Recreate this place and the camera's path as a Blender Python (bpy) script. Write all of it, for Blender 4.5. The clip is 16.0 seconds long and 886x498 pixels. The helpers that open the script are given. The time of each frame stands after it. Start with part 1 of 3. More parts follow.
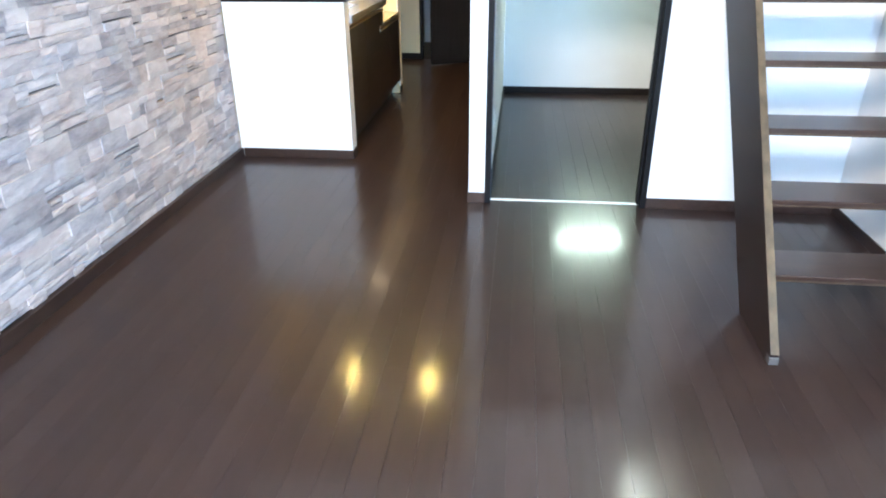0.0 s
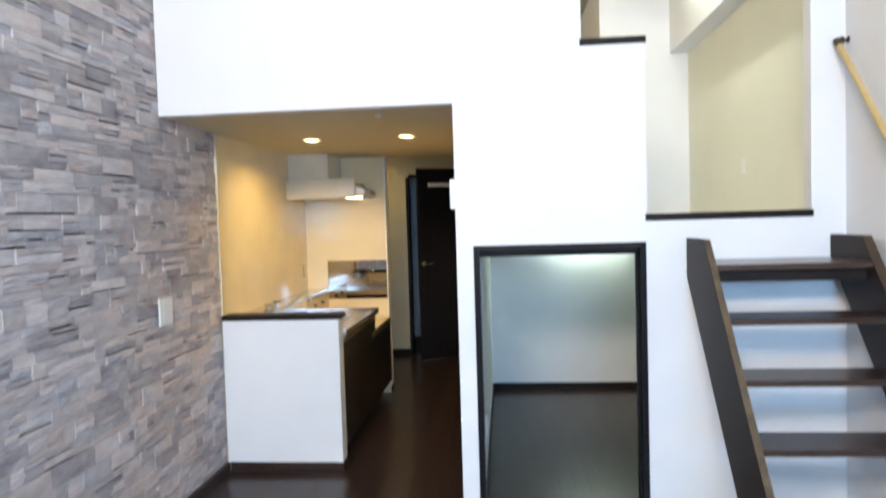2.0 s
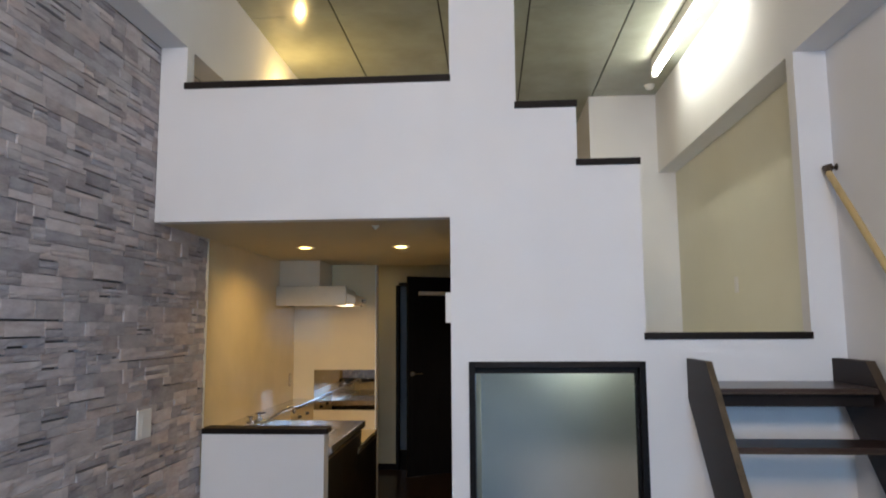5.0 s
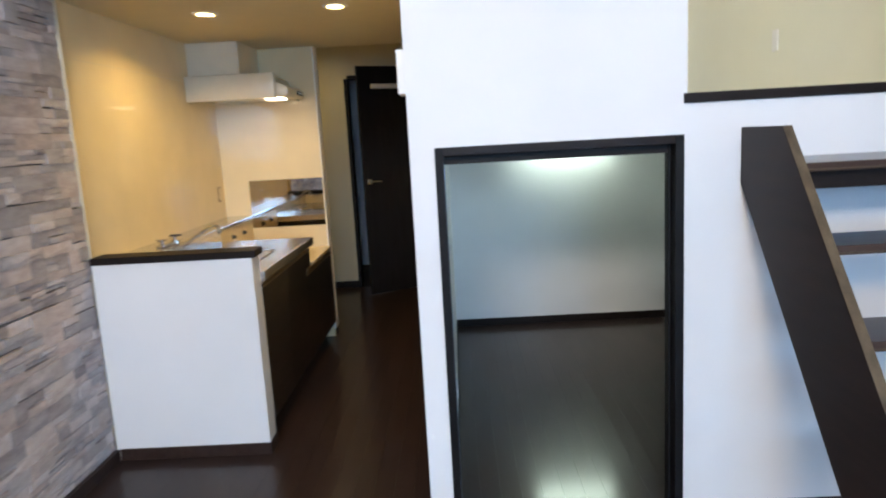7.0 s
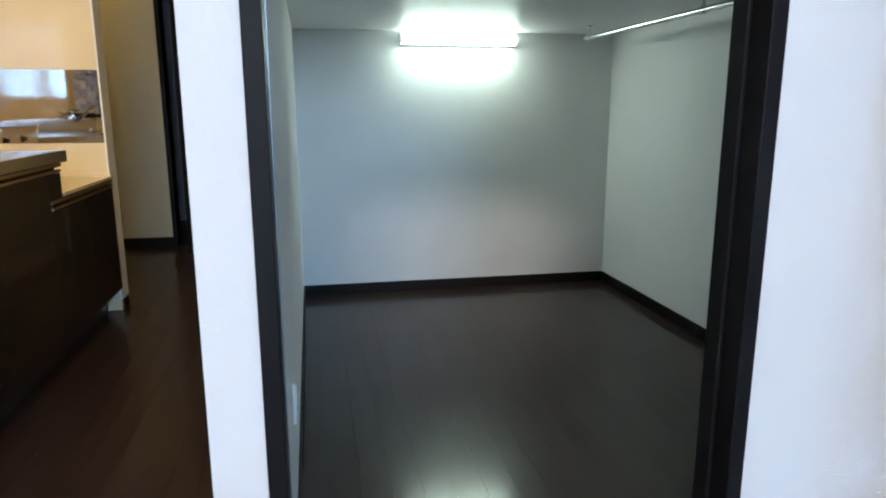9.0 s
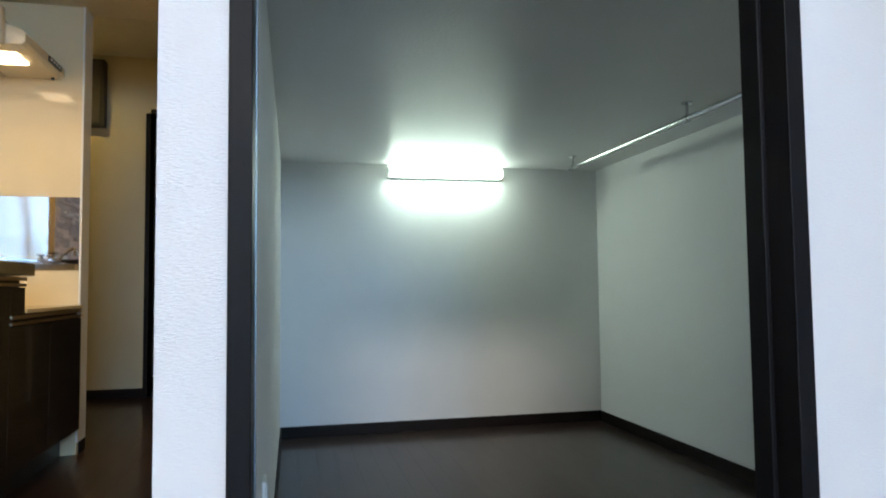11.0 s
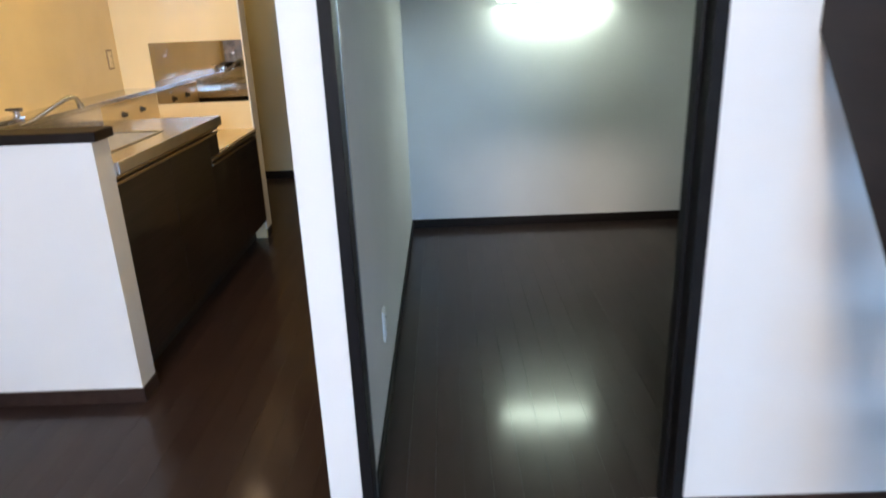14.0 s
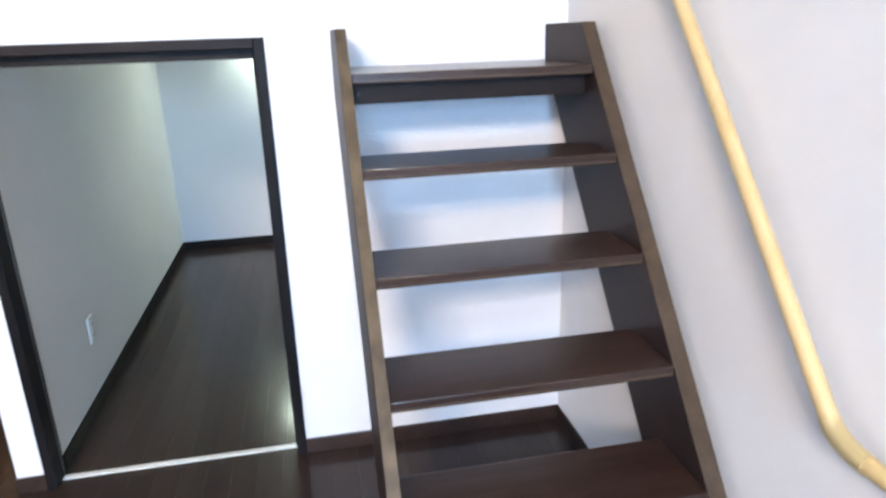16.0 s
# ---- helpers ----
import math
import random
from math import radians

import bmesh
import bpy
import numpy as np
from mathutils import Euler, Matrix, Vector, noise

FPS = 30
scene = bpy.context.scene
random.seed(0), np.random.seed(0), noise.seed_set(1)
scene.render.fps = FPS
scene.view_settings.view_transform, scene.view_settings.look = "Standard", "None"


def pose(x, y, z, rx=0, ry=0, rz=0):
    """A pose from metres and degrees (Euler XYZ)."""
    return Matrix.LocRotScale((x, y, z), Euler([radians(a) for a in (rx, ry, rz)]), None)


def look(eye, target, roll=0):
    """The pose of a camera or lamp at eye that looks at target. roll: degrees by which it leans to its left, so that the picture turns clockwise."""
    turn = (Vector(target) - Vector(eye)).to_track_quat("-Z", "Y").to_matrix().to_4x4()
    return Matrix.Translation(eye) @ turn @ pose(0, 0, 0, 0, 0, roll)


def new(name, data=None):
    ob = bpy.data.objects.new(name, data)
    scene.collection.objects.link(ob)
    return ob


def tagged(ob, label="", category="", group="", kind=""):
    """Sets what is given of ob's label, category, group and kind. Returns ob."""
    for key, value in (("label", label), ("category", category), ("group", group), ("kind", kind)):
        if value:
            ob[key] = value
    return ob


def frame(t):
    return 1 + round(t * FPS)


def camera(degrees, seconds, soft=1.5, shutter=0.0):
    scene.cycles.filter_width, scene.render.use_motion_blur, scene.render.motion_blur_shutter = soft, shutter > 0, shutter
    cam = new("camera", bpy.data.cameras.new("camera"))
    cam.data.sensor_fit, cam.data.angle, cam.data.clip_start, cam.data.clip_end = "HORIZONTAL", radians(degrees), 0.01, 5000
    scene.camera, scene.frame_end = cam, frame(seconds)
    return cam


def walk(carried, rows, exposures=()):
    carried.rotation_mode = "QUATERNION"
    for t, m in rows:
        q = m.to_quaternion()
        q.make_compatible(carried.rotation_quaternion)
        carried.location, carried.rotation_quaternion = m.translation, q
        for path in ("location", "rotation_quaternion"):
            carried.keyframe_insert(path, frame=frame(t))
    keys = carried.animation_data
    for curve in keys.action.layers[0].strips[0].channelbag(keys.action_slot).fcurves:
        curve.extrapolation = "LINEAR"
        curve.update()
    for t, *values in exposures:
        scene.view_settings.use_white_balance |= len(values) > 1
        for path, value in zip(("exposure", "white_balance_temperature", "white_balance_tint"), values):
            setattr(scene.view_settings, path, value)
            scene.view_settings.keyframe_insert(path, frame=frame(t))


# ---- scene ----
cam = camera(66.8, 16.0, soft=1.9, shutter=0.5)
PATH = [
    (0, (0.342, -0.259, 1.498), (0.138, 1.532, 0.631), -0.4),
    (0.5, (0.372, -0.243, 1.52), (0.199, 1.549, 0.649), -1.5),
    (1, (0.358, -0.244, 1.585), (0.235, 1.663, 0.996), -1.6),
    (1.5, (0.34, -0.247, 1.663), (0.194, 1.722, 1.344), -2.4),
    (2, (0.339, -0.243, 1.717), (0.156, 1.747, 1.63), -1.7),
    (2.5, (0.336, -0.246, 1.749), (0.155, 1.741, 1.888), -0.8),
    (3, (0.335, -0.253, 1.775), (0.155, 1.721, 2.043), -0.6),
    (3.2, (0.336, -0.254, 1.786), (0.164, 1.716, 2.083), -0.3),
    (5.3, (0.279, -0.152, 1.751), (0.157, 1.836, 1.933), -0.6),
    (5.5, (0.28, -0.099, 1.726), (0.173, 1.897, 1.796), -1.0),
    (6, (0.307, 0.176, 1.676), (0.186, 2.167, 1.539), -1.9),
    (6.5, (0.264, 0.537, 1.626), (0.076, 2.509, 1.357), -2.2),
    (7, (0.24, 0.924, 1.607), (0.192, 2.896, 1.277), -3.2),
    (7.5, (0.275, 1.35, 1.562), (0.274, 3.313, 1.178), -3.6),
    (8, (0.268, 1.833, 1.479), (0.394, 3.781, 1.044), -3.2),
    (8.2, (0.278, 2.002, 1.43), (0.499, 3.93, 0.945), -3.6),
    (10.3, (0.23, 2.505, 0.806), (0.703, 4.448, 0.752), 1.3),
    (10.5, (0.235, 2.513, 0.812), (0.699, 4.459, 0.832), 1.0),
    (11, (0.253, 2.52, 0.847), (0.69, 4.468, 0.959), -0.6),
    (11.5, (0.284, 2.513, 0.878), (0.659, 4.473, 1.006), 0.7),
    (12, (0.312, 2.508, 0.897), (0.603, 4.484, 0.997), -1.2),
    (12.5, (0.299, 2.479, 0.901), (0.577, 4.459, 0.922), -0.4),
    (13, (0.292, 2.395, 1.177), (0.528, 4.352, 0.839), -2.3),
    (13.5, (0.307, 2.179, 1.477), (0.562, 4.078, 0.903), -4.2),
    (14, (0.448, 1.869, 1.437), (0.427, 3.757, 0.779), -2.3),
    (14.5, (0.607, 1.531, 1.454), (0.588, 3.394, 0.729), -1.6),
    (15, (0.808, 1.295, 1.518), (1.101, 3.109, 0.727), -1.9),
    (15.5, (1.103, 1.184, 1.525), (1.401, 3.019, 0.79), -1.4),
    (16, (1.223, 1.153, 1.564), (1.583, 3.022, 0.949), -1.8),
]
EXPOSURES = [(0.0, 1.35, 6200, 7), (1.0, 1.42, 6200, 7), (1.5, 0.92, 6300, 8), (2.0, 0.32, 6450, 9), (3.0, -0.66, 6900, 14), (5.3, -0.88, 6800, 14), (6.0, -0.62, 6550, 11), (6.5, -0.15, 6400, 10),
             (7.0, 0.1, 6450, 11), (8.2, 0.15, 6230, 10), (10.5, 0.13, 6300, 9), (11.5, 0.0, 6400, 9), (12.5, -0.03, 6400, 9), (13.4, -0.02, 6450, 10), (14.0, 0.3, 6570, 13), (14.5, 0.5, 6550, 13), (15.0, 0.6, 6550, 14), (16.0, 0.8, 6600, 15)]
walk(cam, [(t, look(eye, target, roll)) for t, eye, target, roll in PATH], EXPOSURES)

# ---- world and lights ----
world = bpy.data.worlds.new("world")
scene.world = world
world.use_nodes = True
_wn = world.node_tree
_sky = _wn.nodes.new("ShaderNodeTexSky")
_sky.sky_type = "NISHITA"
_sky.sun_disc = False
_sky.sun_elevation = radians(38)
_sky.sun_rotation = radians(60)
_wn.links.new(_sky.outputs[0], _wn.nodes["Background"].inputs[0])
_wn.nodes["Background"].inputs[1].default_value = 0.1

DAY = 222.0          # daylight through the window behind the walk; also scales the added side fill
DOWN = 23.0         # each kitchen downlight
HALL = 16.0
CLOSET_E = 39.0     # emission of the closet tube
LOFT_E = 75.0       # emission of the loft tube
LOFT_WARM = 24.0


def area_lamp(name, m, sx, sy, watts, colour, spread=180):
    d = bpy.data.lights.new(name, "AREA")
    d.shape, d.size, d.size_y, d.energy, d.color = "RECTANGLE", sx, sy, watts, colour
    d.spread = radians(spread)
    ob = new(name, d)
    ob.matrix_world = m
    return ob


# ---- materials ----
def material(name):
    m = bpy.data.materials.new(name)
    m.use_nodes = True
    nt = m.node_tree
    return m, nt, nt.nodes["Principled BSDF"]


def node(nt, kind, **values):
    n = nt.nodes.new(kind)
    for key, value in values.items():
        n.inputs[key.replace("_", " ")].default_value = value
    return n


def coords(nt, scale=(1, 1, 1), generated=False):
    tc = nt.nodes.new("ShaderNodeTexCoord")
    geo = nt.nodes.new("ShaderNodeNewGeometry")
    mp = nt.nodes.new("ShaderNodeMapping")
    mp.inputs["Scale"].default_value = scale
    nt.links.new(tc.outputs["Object"] if generated else geo.outputs["Position"], mp.inputs["Vector"])
    return mp.outputs[0]


def noise_tex(nt, vec, scale, detail=4.0, rough=0.55):
    n = node(nt, "ShaderNodeTexNoise", Scale=scale, Detail=detail, Roughness=rough)
    nt.links.new(vec, n.inputs["Vector"])
    return n.outputs[0]


def ramp(nt, fac, stops):
    r = nt.nodes.new("ShaderNodeValToRGB")
    el = r.color_ramp.elements
    while len(el) < len(stops):
        el.new(0.5)
    for e, (p, c) in zip(el, stops):
        e.position, e.color = p, (*c, 1)
    nt.links.new(fac, r.inputs[0])
    return r.outputs[0]


def bump(nt, bsdf, height, strength, distance=0.002):
    b = node(nt, "ShaderNodeBump", Strength=strength, Distance=distance)
    nt.links.new(height, b.inputs["Height"])
    nt.links.new(b.outputs[0], bsdf.inputs["Normal"])
    return b


def rough_range(nt, bsdf, fac, low, high):
    r = node(nt, "ShaderNodeMapRange", To_Min=low, To_Max=high)
    nt.links.new(fac, r.inputs[0])
    nt.links.new(r.outputs[0], bsdf.inputs["Roughness"])


def wallpaper(name, base, fine=300.0, rough=0.75, spec=0.25):
    m, nt, b = material(name)
    v = coords(nt)
    big = noise_tex(nt, v, 1.3, 3)
    c2 = tuple(x * 0.94 for x in base)
    nt.links.new(ramp(nt, big, [(0.3, c2), (0.7, base)]), b.inputs["Base Color"])
    b.inputs["Roughness"].default_value = rough
    b.inputs["Specular IOR Level"].default_value = spec
    v2 = coords(nt, (0.28, 0.28, 1.6))
    weave = noise_tex(nt, v2, fine, 2, 0.6)
    bump(nt, b, weave, 0.65, 0.0027)
    return m


def wood(name, dark, light, rough=0.35, along="y", coat=0.0, grain=26.0, vary=0.0, spec=0.28, relief=0.12, stretch=0.12, span=(0.3, 0.7)):
    m, nt, b = material(name)
    sc = {"x": (stretch, 1, 1), "y": (1, stretch, 1), "z": (1, 1, stretch)}[along]
    v = coords(nt, sc)
    g = noise_tex(nt, v, grain, 6, 0.62)
    g2 = noise_tex(nt, coords(nt), 2.2, 3)
    mix = node(nt, "ShaderNodeMath")
    mix.operation = "MULTIPLY_ADD"
    mix.inputs[1].default_value = 0.7
    nt.links.new(g, mix.inputs[0])
    add = node(nt, "ShaderNodeMath")
    add.operation = "MULTIPLY"
    add.inputs[1].default_value = 0.3
    nt.links.new(g2, add.inputs[0])
    nt.links.new(add.outputs[0], mix.inputs[2])
    col = ramp(nt, mix.outputs[0], [(span[0], dark), (span[1], light)])
    if vary:
        oi = nt.nodes.new("ShaderNodeObjectInfo")
        hs = nt.nodes.new("ShaderNodeHueSaturation")
        mr = node(nt, "ShaderNodeMapRange", To_Min=1 - vary, To_Max=1 + vary)
        nt.links.new(oi.outputs["Random"], mr.inputs[0])
        nt.links.new(mr.outputs[0], hs.inputs["Value"])
        nt.links.new(col, hs.inputs["Color"])
        col = hs.outputs[0]
    nt.links.new(col, b.inputs["Base Color"])
    if relief:
        rough_range(nt, b, g, rough * 0.9, rough * 1.15)
        bump(nt, b, g, relief, 0.001)
    else:
        b.inputs["Roughness"].default_value = rough
    b.inputs["Coat Weight"].default_value = coat
    b.inputs["Specular IOR Level"].default_value = spec
    b.inputs["Coat Roughness"].default_value = 0.1
    return m


def plain(name, base, rough, metal=0.0, spec=0.5, scuff=0.06, scale=9.0, bumpy=0.0):
    m, nt, b = material(name)
    v = coords(nt)
    n = noise_tex(nt, v, scale, 5)
    lo = tuple(max(0.0, x * (1 - scuff)) for x in base)
    hi = tuple(x * (1 + scuff) for x in base)
    nt.links.new(ramp(nt, n, [(0.3, lo), (0.7, hi)]), b.inputs["Base Color"])
    rough_range(nt, b, n, rough * 0.85, rough * 1.15)
    b.inputs["Metallic"].default_value = metal
    b.inputs["Specular IOR Level"].default_value = spec
    if bumpy:
        bump(nt, b, noise_tex(nt, v, 160, 3), bumpy, 0.001)
    return m


def glow(name, colour, strength):
    m, nt, b = material(name)
    b.inputs["Base Color"].default_value = (0.9, 0.9, 0.9, 1)
    b.inputs["Emission Color"].default_value = (*colour, 1)
    b.inputs["Emission Strength"].default_value = strength
    return m


def stone_material(name, by_object):
    m, nt, b = material(name)
    v = coords(nt)
    if by_object:
        rnd = nt.nodes.new("ShaderNodeObjectInfo").outputs["Random"]
    else:
        rnd = nt.nodes.new("ShaderNodeNewGeometry").outputs["Random Per Island"]
    tone = ramp(nt, rnd, [(0.0, (0.517, 0.452, 0.436)), (0.14, (0.292, 0.268, 0.284)), (0.28, (0.605, 0.541, 0.525)), (0.42, (0.407, 0.399, 0.436)), (0.56, (0.660, 0.593, 0.578)),
                          (0.70, (0.484, 0.404, 0.378)), (0.84, (0.341, 0.320, 0.341)), (1.0, (0.660, 0.604, 0.598))])
    streak = noise_tex(nt, coords(nt, (1, 0.45, 1.3)), 17, 7, 0.68)
    patch = noise_tex(nt, v, 5.5, 4, 0.6)
    mx = nt.nodes.new("ShaderNodeMix")
    mx.data_type, mx.blend_type = "RGBA", "OVERLAY"
    mx.inputs[0].default_value = 0.75
    nt.links.new(tone, mx.inputs[6])
    nt.links.new(ramp(nt, streak, [(0.3, (0.27, 0.26, 0.26)), (0.55, (0.5, 0.49, 0.48)), (0.75, (0.70, 0.68, 0.67))]), mx.inputs[7])
    mx2 = nt.nodes.new("ShaderNodeMix")
    mx2.data_type, mx2.blend_type = "RGBA", "MIX"
    nt.links.new(ramp(nt, patch, [(0.42, (0, 0, 0)), (0.62, (0.38, 0.38, 0.38))]), mx2.inputs[0])
    nt.links.new(mx.outputs[2], mx2.inputs[6])
    mx2.inputs[7].default_value = (0.46, 0.44, 0.435, 1)
    nt.links.new(mx2.outputs[2], b.inputs["Base Color"])
    b.inputs["Roughness"].default_value = 0.82
    b.inputs["Specular IOR Level"].default_value = 0.2
    bump(nt, b, streak, 0.8, 0.006)
    return m


def floor_material():
    m = wood("dark floor boards", (0.0270, 0.0165, 0.0141), (0.0350, 0.0215, 0.0183), 0.3, "y", 0.0, 22.0, vary=0.09, relief=0.0)
    nt = m.node_tree
    b = nt.nodes["Principled BSDF"]
    b.inputs["Specular IOR Level"].default_value = 0.08
    b.inputs["Coat Weight"].default_value = 0.38
    b.inputs["Coat Roughness"].default_value = 0.13
    return m


HALLPAPER = wallpaper("beige hall wallpaper", (0.60, 0.55, 0.40))
WHITE = wallpaper("white woven wallpaper", (0.80, 0.79, 0.79))
CLOSETCEIL = wallpaper("pale vinyl ceiling paper", (0.80, 0.79, 0.79), rough=0.42, spec=0.5)
CREAM = plain("cream glossy kitchen panel", (0.74, 0.61, 0.385), 0.055, spec=0.36, scuff=0.04, scale=3)
CREAM_SIDE = plain("cream satin kitchen panel", (0.74, 0.61, 0.385), 0.06, spec=0.14, scuff=0.05, scale=3)
CREAMPAPER = wallpaper("cream landing wallpaper", (0.78, 0.77, 0.65))
CEIL = plain("painted board", (0.78, 0.75, 0.70), 0.7, spec=0.2, scuff=0.03, bumpy=0.2)
KCEIL = plain("ivory painted board", (0.62, 0.54, 0.38), 0.6, spec=0.25, scuff=0.03, bumpy=0.2)
CONCRETE = plain("sealed grey-green concrete board", (0.33, 0.34, 0.28), 0.17, scuff=0.14, scale=2.6)
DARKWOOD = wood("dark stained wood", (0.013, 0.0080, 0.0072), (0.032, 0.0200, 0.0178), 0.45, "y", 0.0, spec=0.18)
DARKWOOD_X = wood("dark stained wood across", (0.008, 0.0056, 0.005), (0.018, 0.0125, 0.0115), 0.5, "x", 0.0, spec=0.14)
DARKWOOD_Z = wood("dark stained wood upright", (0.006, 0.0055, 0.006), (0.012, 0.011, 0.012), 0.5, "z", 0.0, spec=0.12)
BASEWOOD = wood("brown skirting wood", (0.022, 0.0125, 0.010), (0.045, 0.027, 0.022), 0.35, "y", 0.1)
TREADWOOD = wood("brown tread wood", (0.021, 0.0108, 0.0083), (0.050, 0.0275, 0.021), 0.3, "x", 0.25)
EDGEWOOD = wood("worn stringer edge", (0.032, 0.020, 0.012), (0.082, 0.054, 0.034), 0.4, "z", 0.1)
EDGEWORN = wood("scuffed pale stringer edge", (0.036, 0.024, 0.015), (0.150, 0.108, 0.066), 0.45, "z", 0.05, 17.0)
RAILWOOD = wood("pale beech rail", (0.46, 0.32, 0.14), (0.62, 0.46, 0.23), 0.35, "z", 0.2, 18)
CABWOOD = wood("dark walnut cabinet film", (0.004, 0.003, 0.0029), (0.026, 0.0172, 0.0150), 0.28, "y", 0.4, 40, relief=0.0, stretch=0.05, span=(0.40, 0.62))
CABWOOD.node_tree.nodes["Principled BSDF"].inputs["Coat Roughness"].default_value = 0.05
STEEL = plain("brushed steel", (0.70, 0.69, 0.70), 0.22, 1.0, scuff=0.1, scale=30)
BASIN = plain("satin basin steel", (0.62, 0.61, 0.60), 0.36, 0.45, scuff=0.08, scale=20)
DULLSTEEL = plain("dull grey metal", (0.2, 0.2, 0.21), 0.4, 1.0)
MIRROR_STEEL = plain("glossy brownish steel sheet", (0.50, 0.46, 0.42), 0.03, 1.0, scuff=0.03)
CHROME = plain("chrome", (0.55, 0.55, 0.56), 0.2, 1.0, scuff=0.02)
CHAMPAGNE = plain("champagne aluminium", (0.55, 0.44, 0.30), 0.3, 1.0, scuff=0.05)
GOLDPAINT = plain("gold anodised joint", (0.60, 0.47, 0.24), 0.34, 0.5, scuff=0.05)
PLATE = plain("white plastic", (0.78, 0.77, 0.74), 0.35, scuff=0.02)
DULLPLATE = plain("grey plastic", (0.08, 0.072, 0.07), 0.45, scuff=0.12)
BROWNPLATE = plain("brown plastic", (0.22, 0.13, 0.06), 0.35)
HOODPAINT = plain("ivory enamel", (0.70, 0.62, 0.48), 0.32, scuff=0.03)
BLACK = plain("black plastic", (0.02, 0.02, 0.022), 0.4, scuff=0.1)
GREYBOX = plain("dark grey panel", (0.022, 0.022, 0.023), 0.6, scuff=0.08)
FLOORWOOD = floor_material()
GROUT = plain("dark floor base", (0.012, 0.009, 0.008), 0.8)
MORTAR = plain("stone backing", (0.09, 0.088, 0.088), 0.9, scuff=0.15)
STONE_ONE = stone_material("split stone single", True)
STONE_MANY = stone_material("split stone", False)
TUBE_COOL = glow("cool fluorescent tube", (0.80, 1.0, 0.84), CLOSET_E)
TUBE_LOFT = glow("white fluorescent tube", (0.95, 1.0, 0.91), LOFT_E)
LENS_WARM = glow("warm downlight lens", (1.0, 0.70, 0.20), 22.0)
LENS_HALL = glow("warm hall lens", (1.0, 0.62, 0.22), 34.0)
LENS_HOOD = glow("hood lamp lens", (1.0, 0.72, 0.44), 11.0)
GLOBE_WARM = glow("warm glass globe", (1.0, 0.72, 0.34), 6.0)
m_glass, _nt, _b = material("window glass")
_b.inputs["Transmission Weight"].default_value = 1.0
_b.inputs["Roughness"].default_value = 0.0
_b.inputs["Base Color"].default_value = (0.95, 0.97, 0.97, 1)
_b.inputs["IOR"].default_value = 1.1


# ---- mesh helpers ----
def box(bm, x0, x1, y0, y1, z0, z1, bevel=0.0):
    r = bmesh.ops.create_cube(bm, size=1.0)
    vs = r["verts"]
    bmesh.ops.scale(bm, verts=vs, vec=(x1 - x0, y1 - y0, z1 - z0))
    bmesh.ops.translate(bm, verts=vs, vec=((x0 + x1) / 2, (y0 + y1) / 2, (z0 + z1) / 2))
    if bevel:
        es = list({e for v in vs for e in v.link_edges})
        bmesh.ops.bevel(bm, geom=es, offset=bevel, segments=2, affect="EDGES", profile=0.5)
    return bm


def boxes(*rows, bevel=0.0):
    bm = bmesh.new()
    for r in rows:
        box(bm, *r, bevel=bevel)
    return bm


def prism(points, axis, a, b, bevel=0.0):
    """A polygon in the plane across the axis, drawn out from a to b."""
    bm = bmesh.new()
    def at(p, d):
        return {"x": (d, p[0], p[1]), "y": (p[0], d, p[1]), "z": (p[0], p[1], d)}[axis]
    vs = [bm.verts.new(at(p, a)) for p in points]
    f = bm.faces.new(vs)
    r = bmesh.ops.extrude_face_region(bm, geom=[f])
    move = {"x": (b - a, 0, 0), "y": (0, b - a, 0), "z": (0, 0, b - a)}[axis]
    bmesh.ops.translate(bm, verts=[v for v in r["geom"] if isinstance(v, bmesh.types.BMVert)], vec=move)
    bmesh.ops.recalc_face_normals(bm, faces=bm.faces)
    if bevel:
        bmesh.ops.bevel(bm, geom=list(bm.edges), offset=bevel, segments=2, affect="EDGES", profile=0.5)
    return bm


def tube(bm, p, q, r, r2=None, seg=16):
    p, q = Vector(p), Vector(q)
    d = q - p
    m = Matrix.Translation((p + q) / 2) @ d.to_track_quat("Z", "Y").to_matrix().to_4x4()
    bmesh.ops.create_cone(bm, cap_ends=True, segments=seg, radius1=r, radius2=r if r2 is None else r2, depth=d.length, matrix=m)
    return bm


def sweep(points, r, seg=14):
    """A round bar along a line of points."""
    bm = bmesh.new()
    pts = [Vector(p) for p in points]
    rings = []
    side = Vector((1, 0, 0.001))
    for i, p in enumerate(pts):
        d = (pts[min(i + 1, len(pts) - 1)] - pts[max(i - 1, 0)]).normalized()
        u = d.cross(side)
        if u.length < 0.05:
            u = d.cross(Vector((0, 0, 1)))
        u.normalize()
        w = d.cross(u)
        rings.append([bm.verts.new(p + r * (math.cos(a) * u + math.sin(a) * w)) for a in (2 * math.pi * k / seg for k in range(seg))])
    for a, b in zip(rings, rings[1:]):
        for k in range(seg):
            bm.faces.new((a[k], a[(k + 1) % seg], b[(k + 1) % seg], b[k]))
    bm.faces.new(rings[0][::-1])
    bm.faces.new(rings[-1])
    bmesh.ops.recalc_face_normals(bm, faces=bm.faces)
    return bm


def lathe(profile, centre, seg=32):
    """A profile of (radius, height) turned about an upright axis."""
    bm = bmesh.new()
    cx, cy, cz = centre
    rings = [[bm.verts.new((cx + r * math.cos(a), cy + r * math.sin(a), cz + h)) for a in (2 * math.pi * k / seg for k in range(seg))] for r, h in profile]
    for a, b in zip(rings, rings[1:]):
        for k in range(seg):
            bm.faces.new((a[k], a[(k + 1) % seg], b[(k + 1) % seg], b[k]))
    return bm


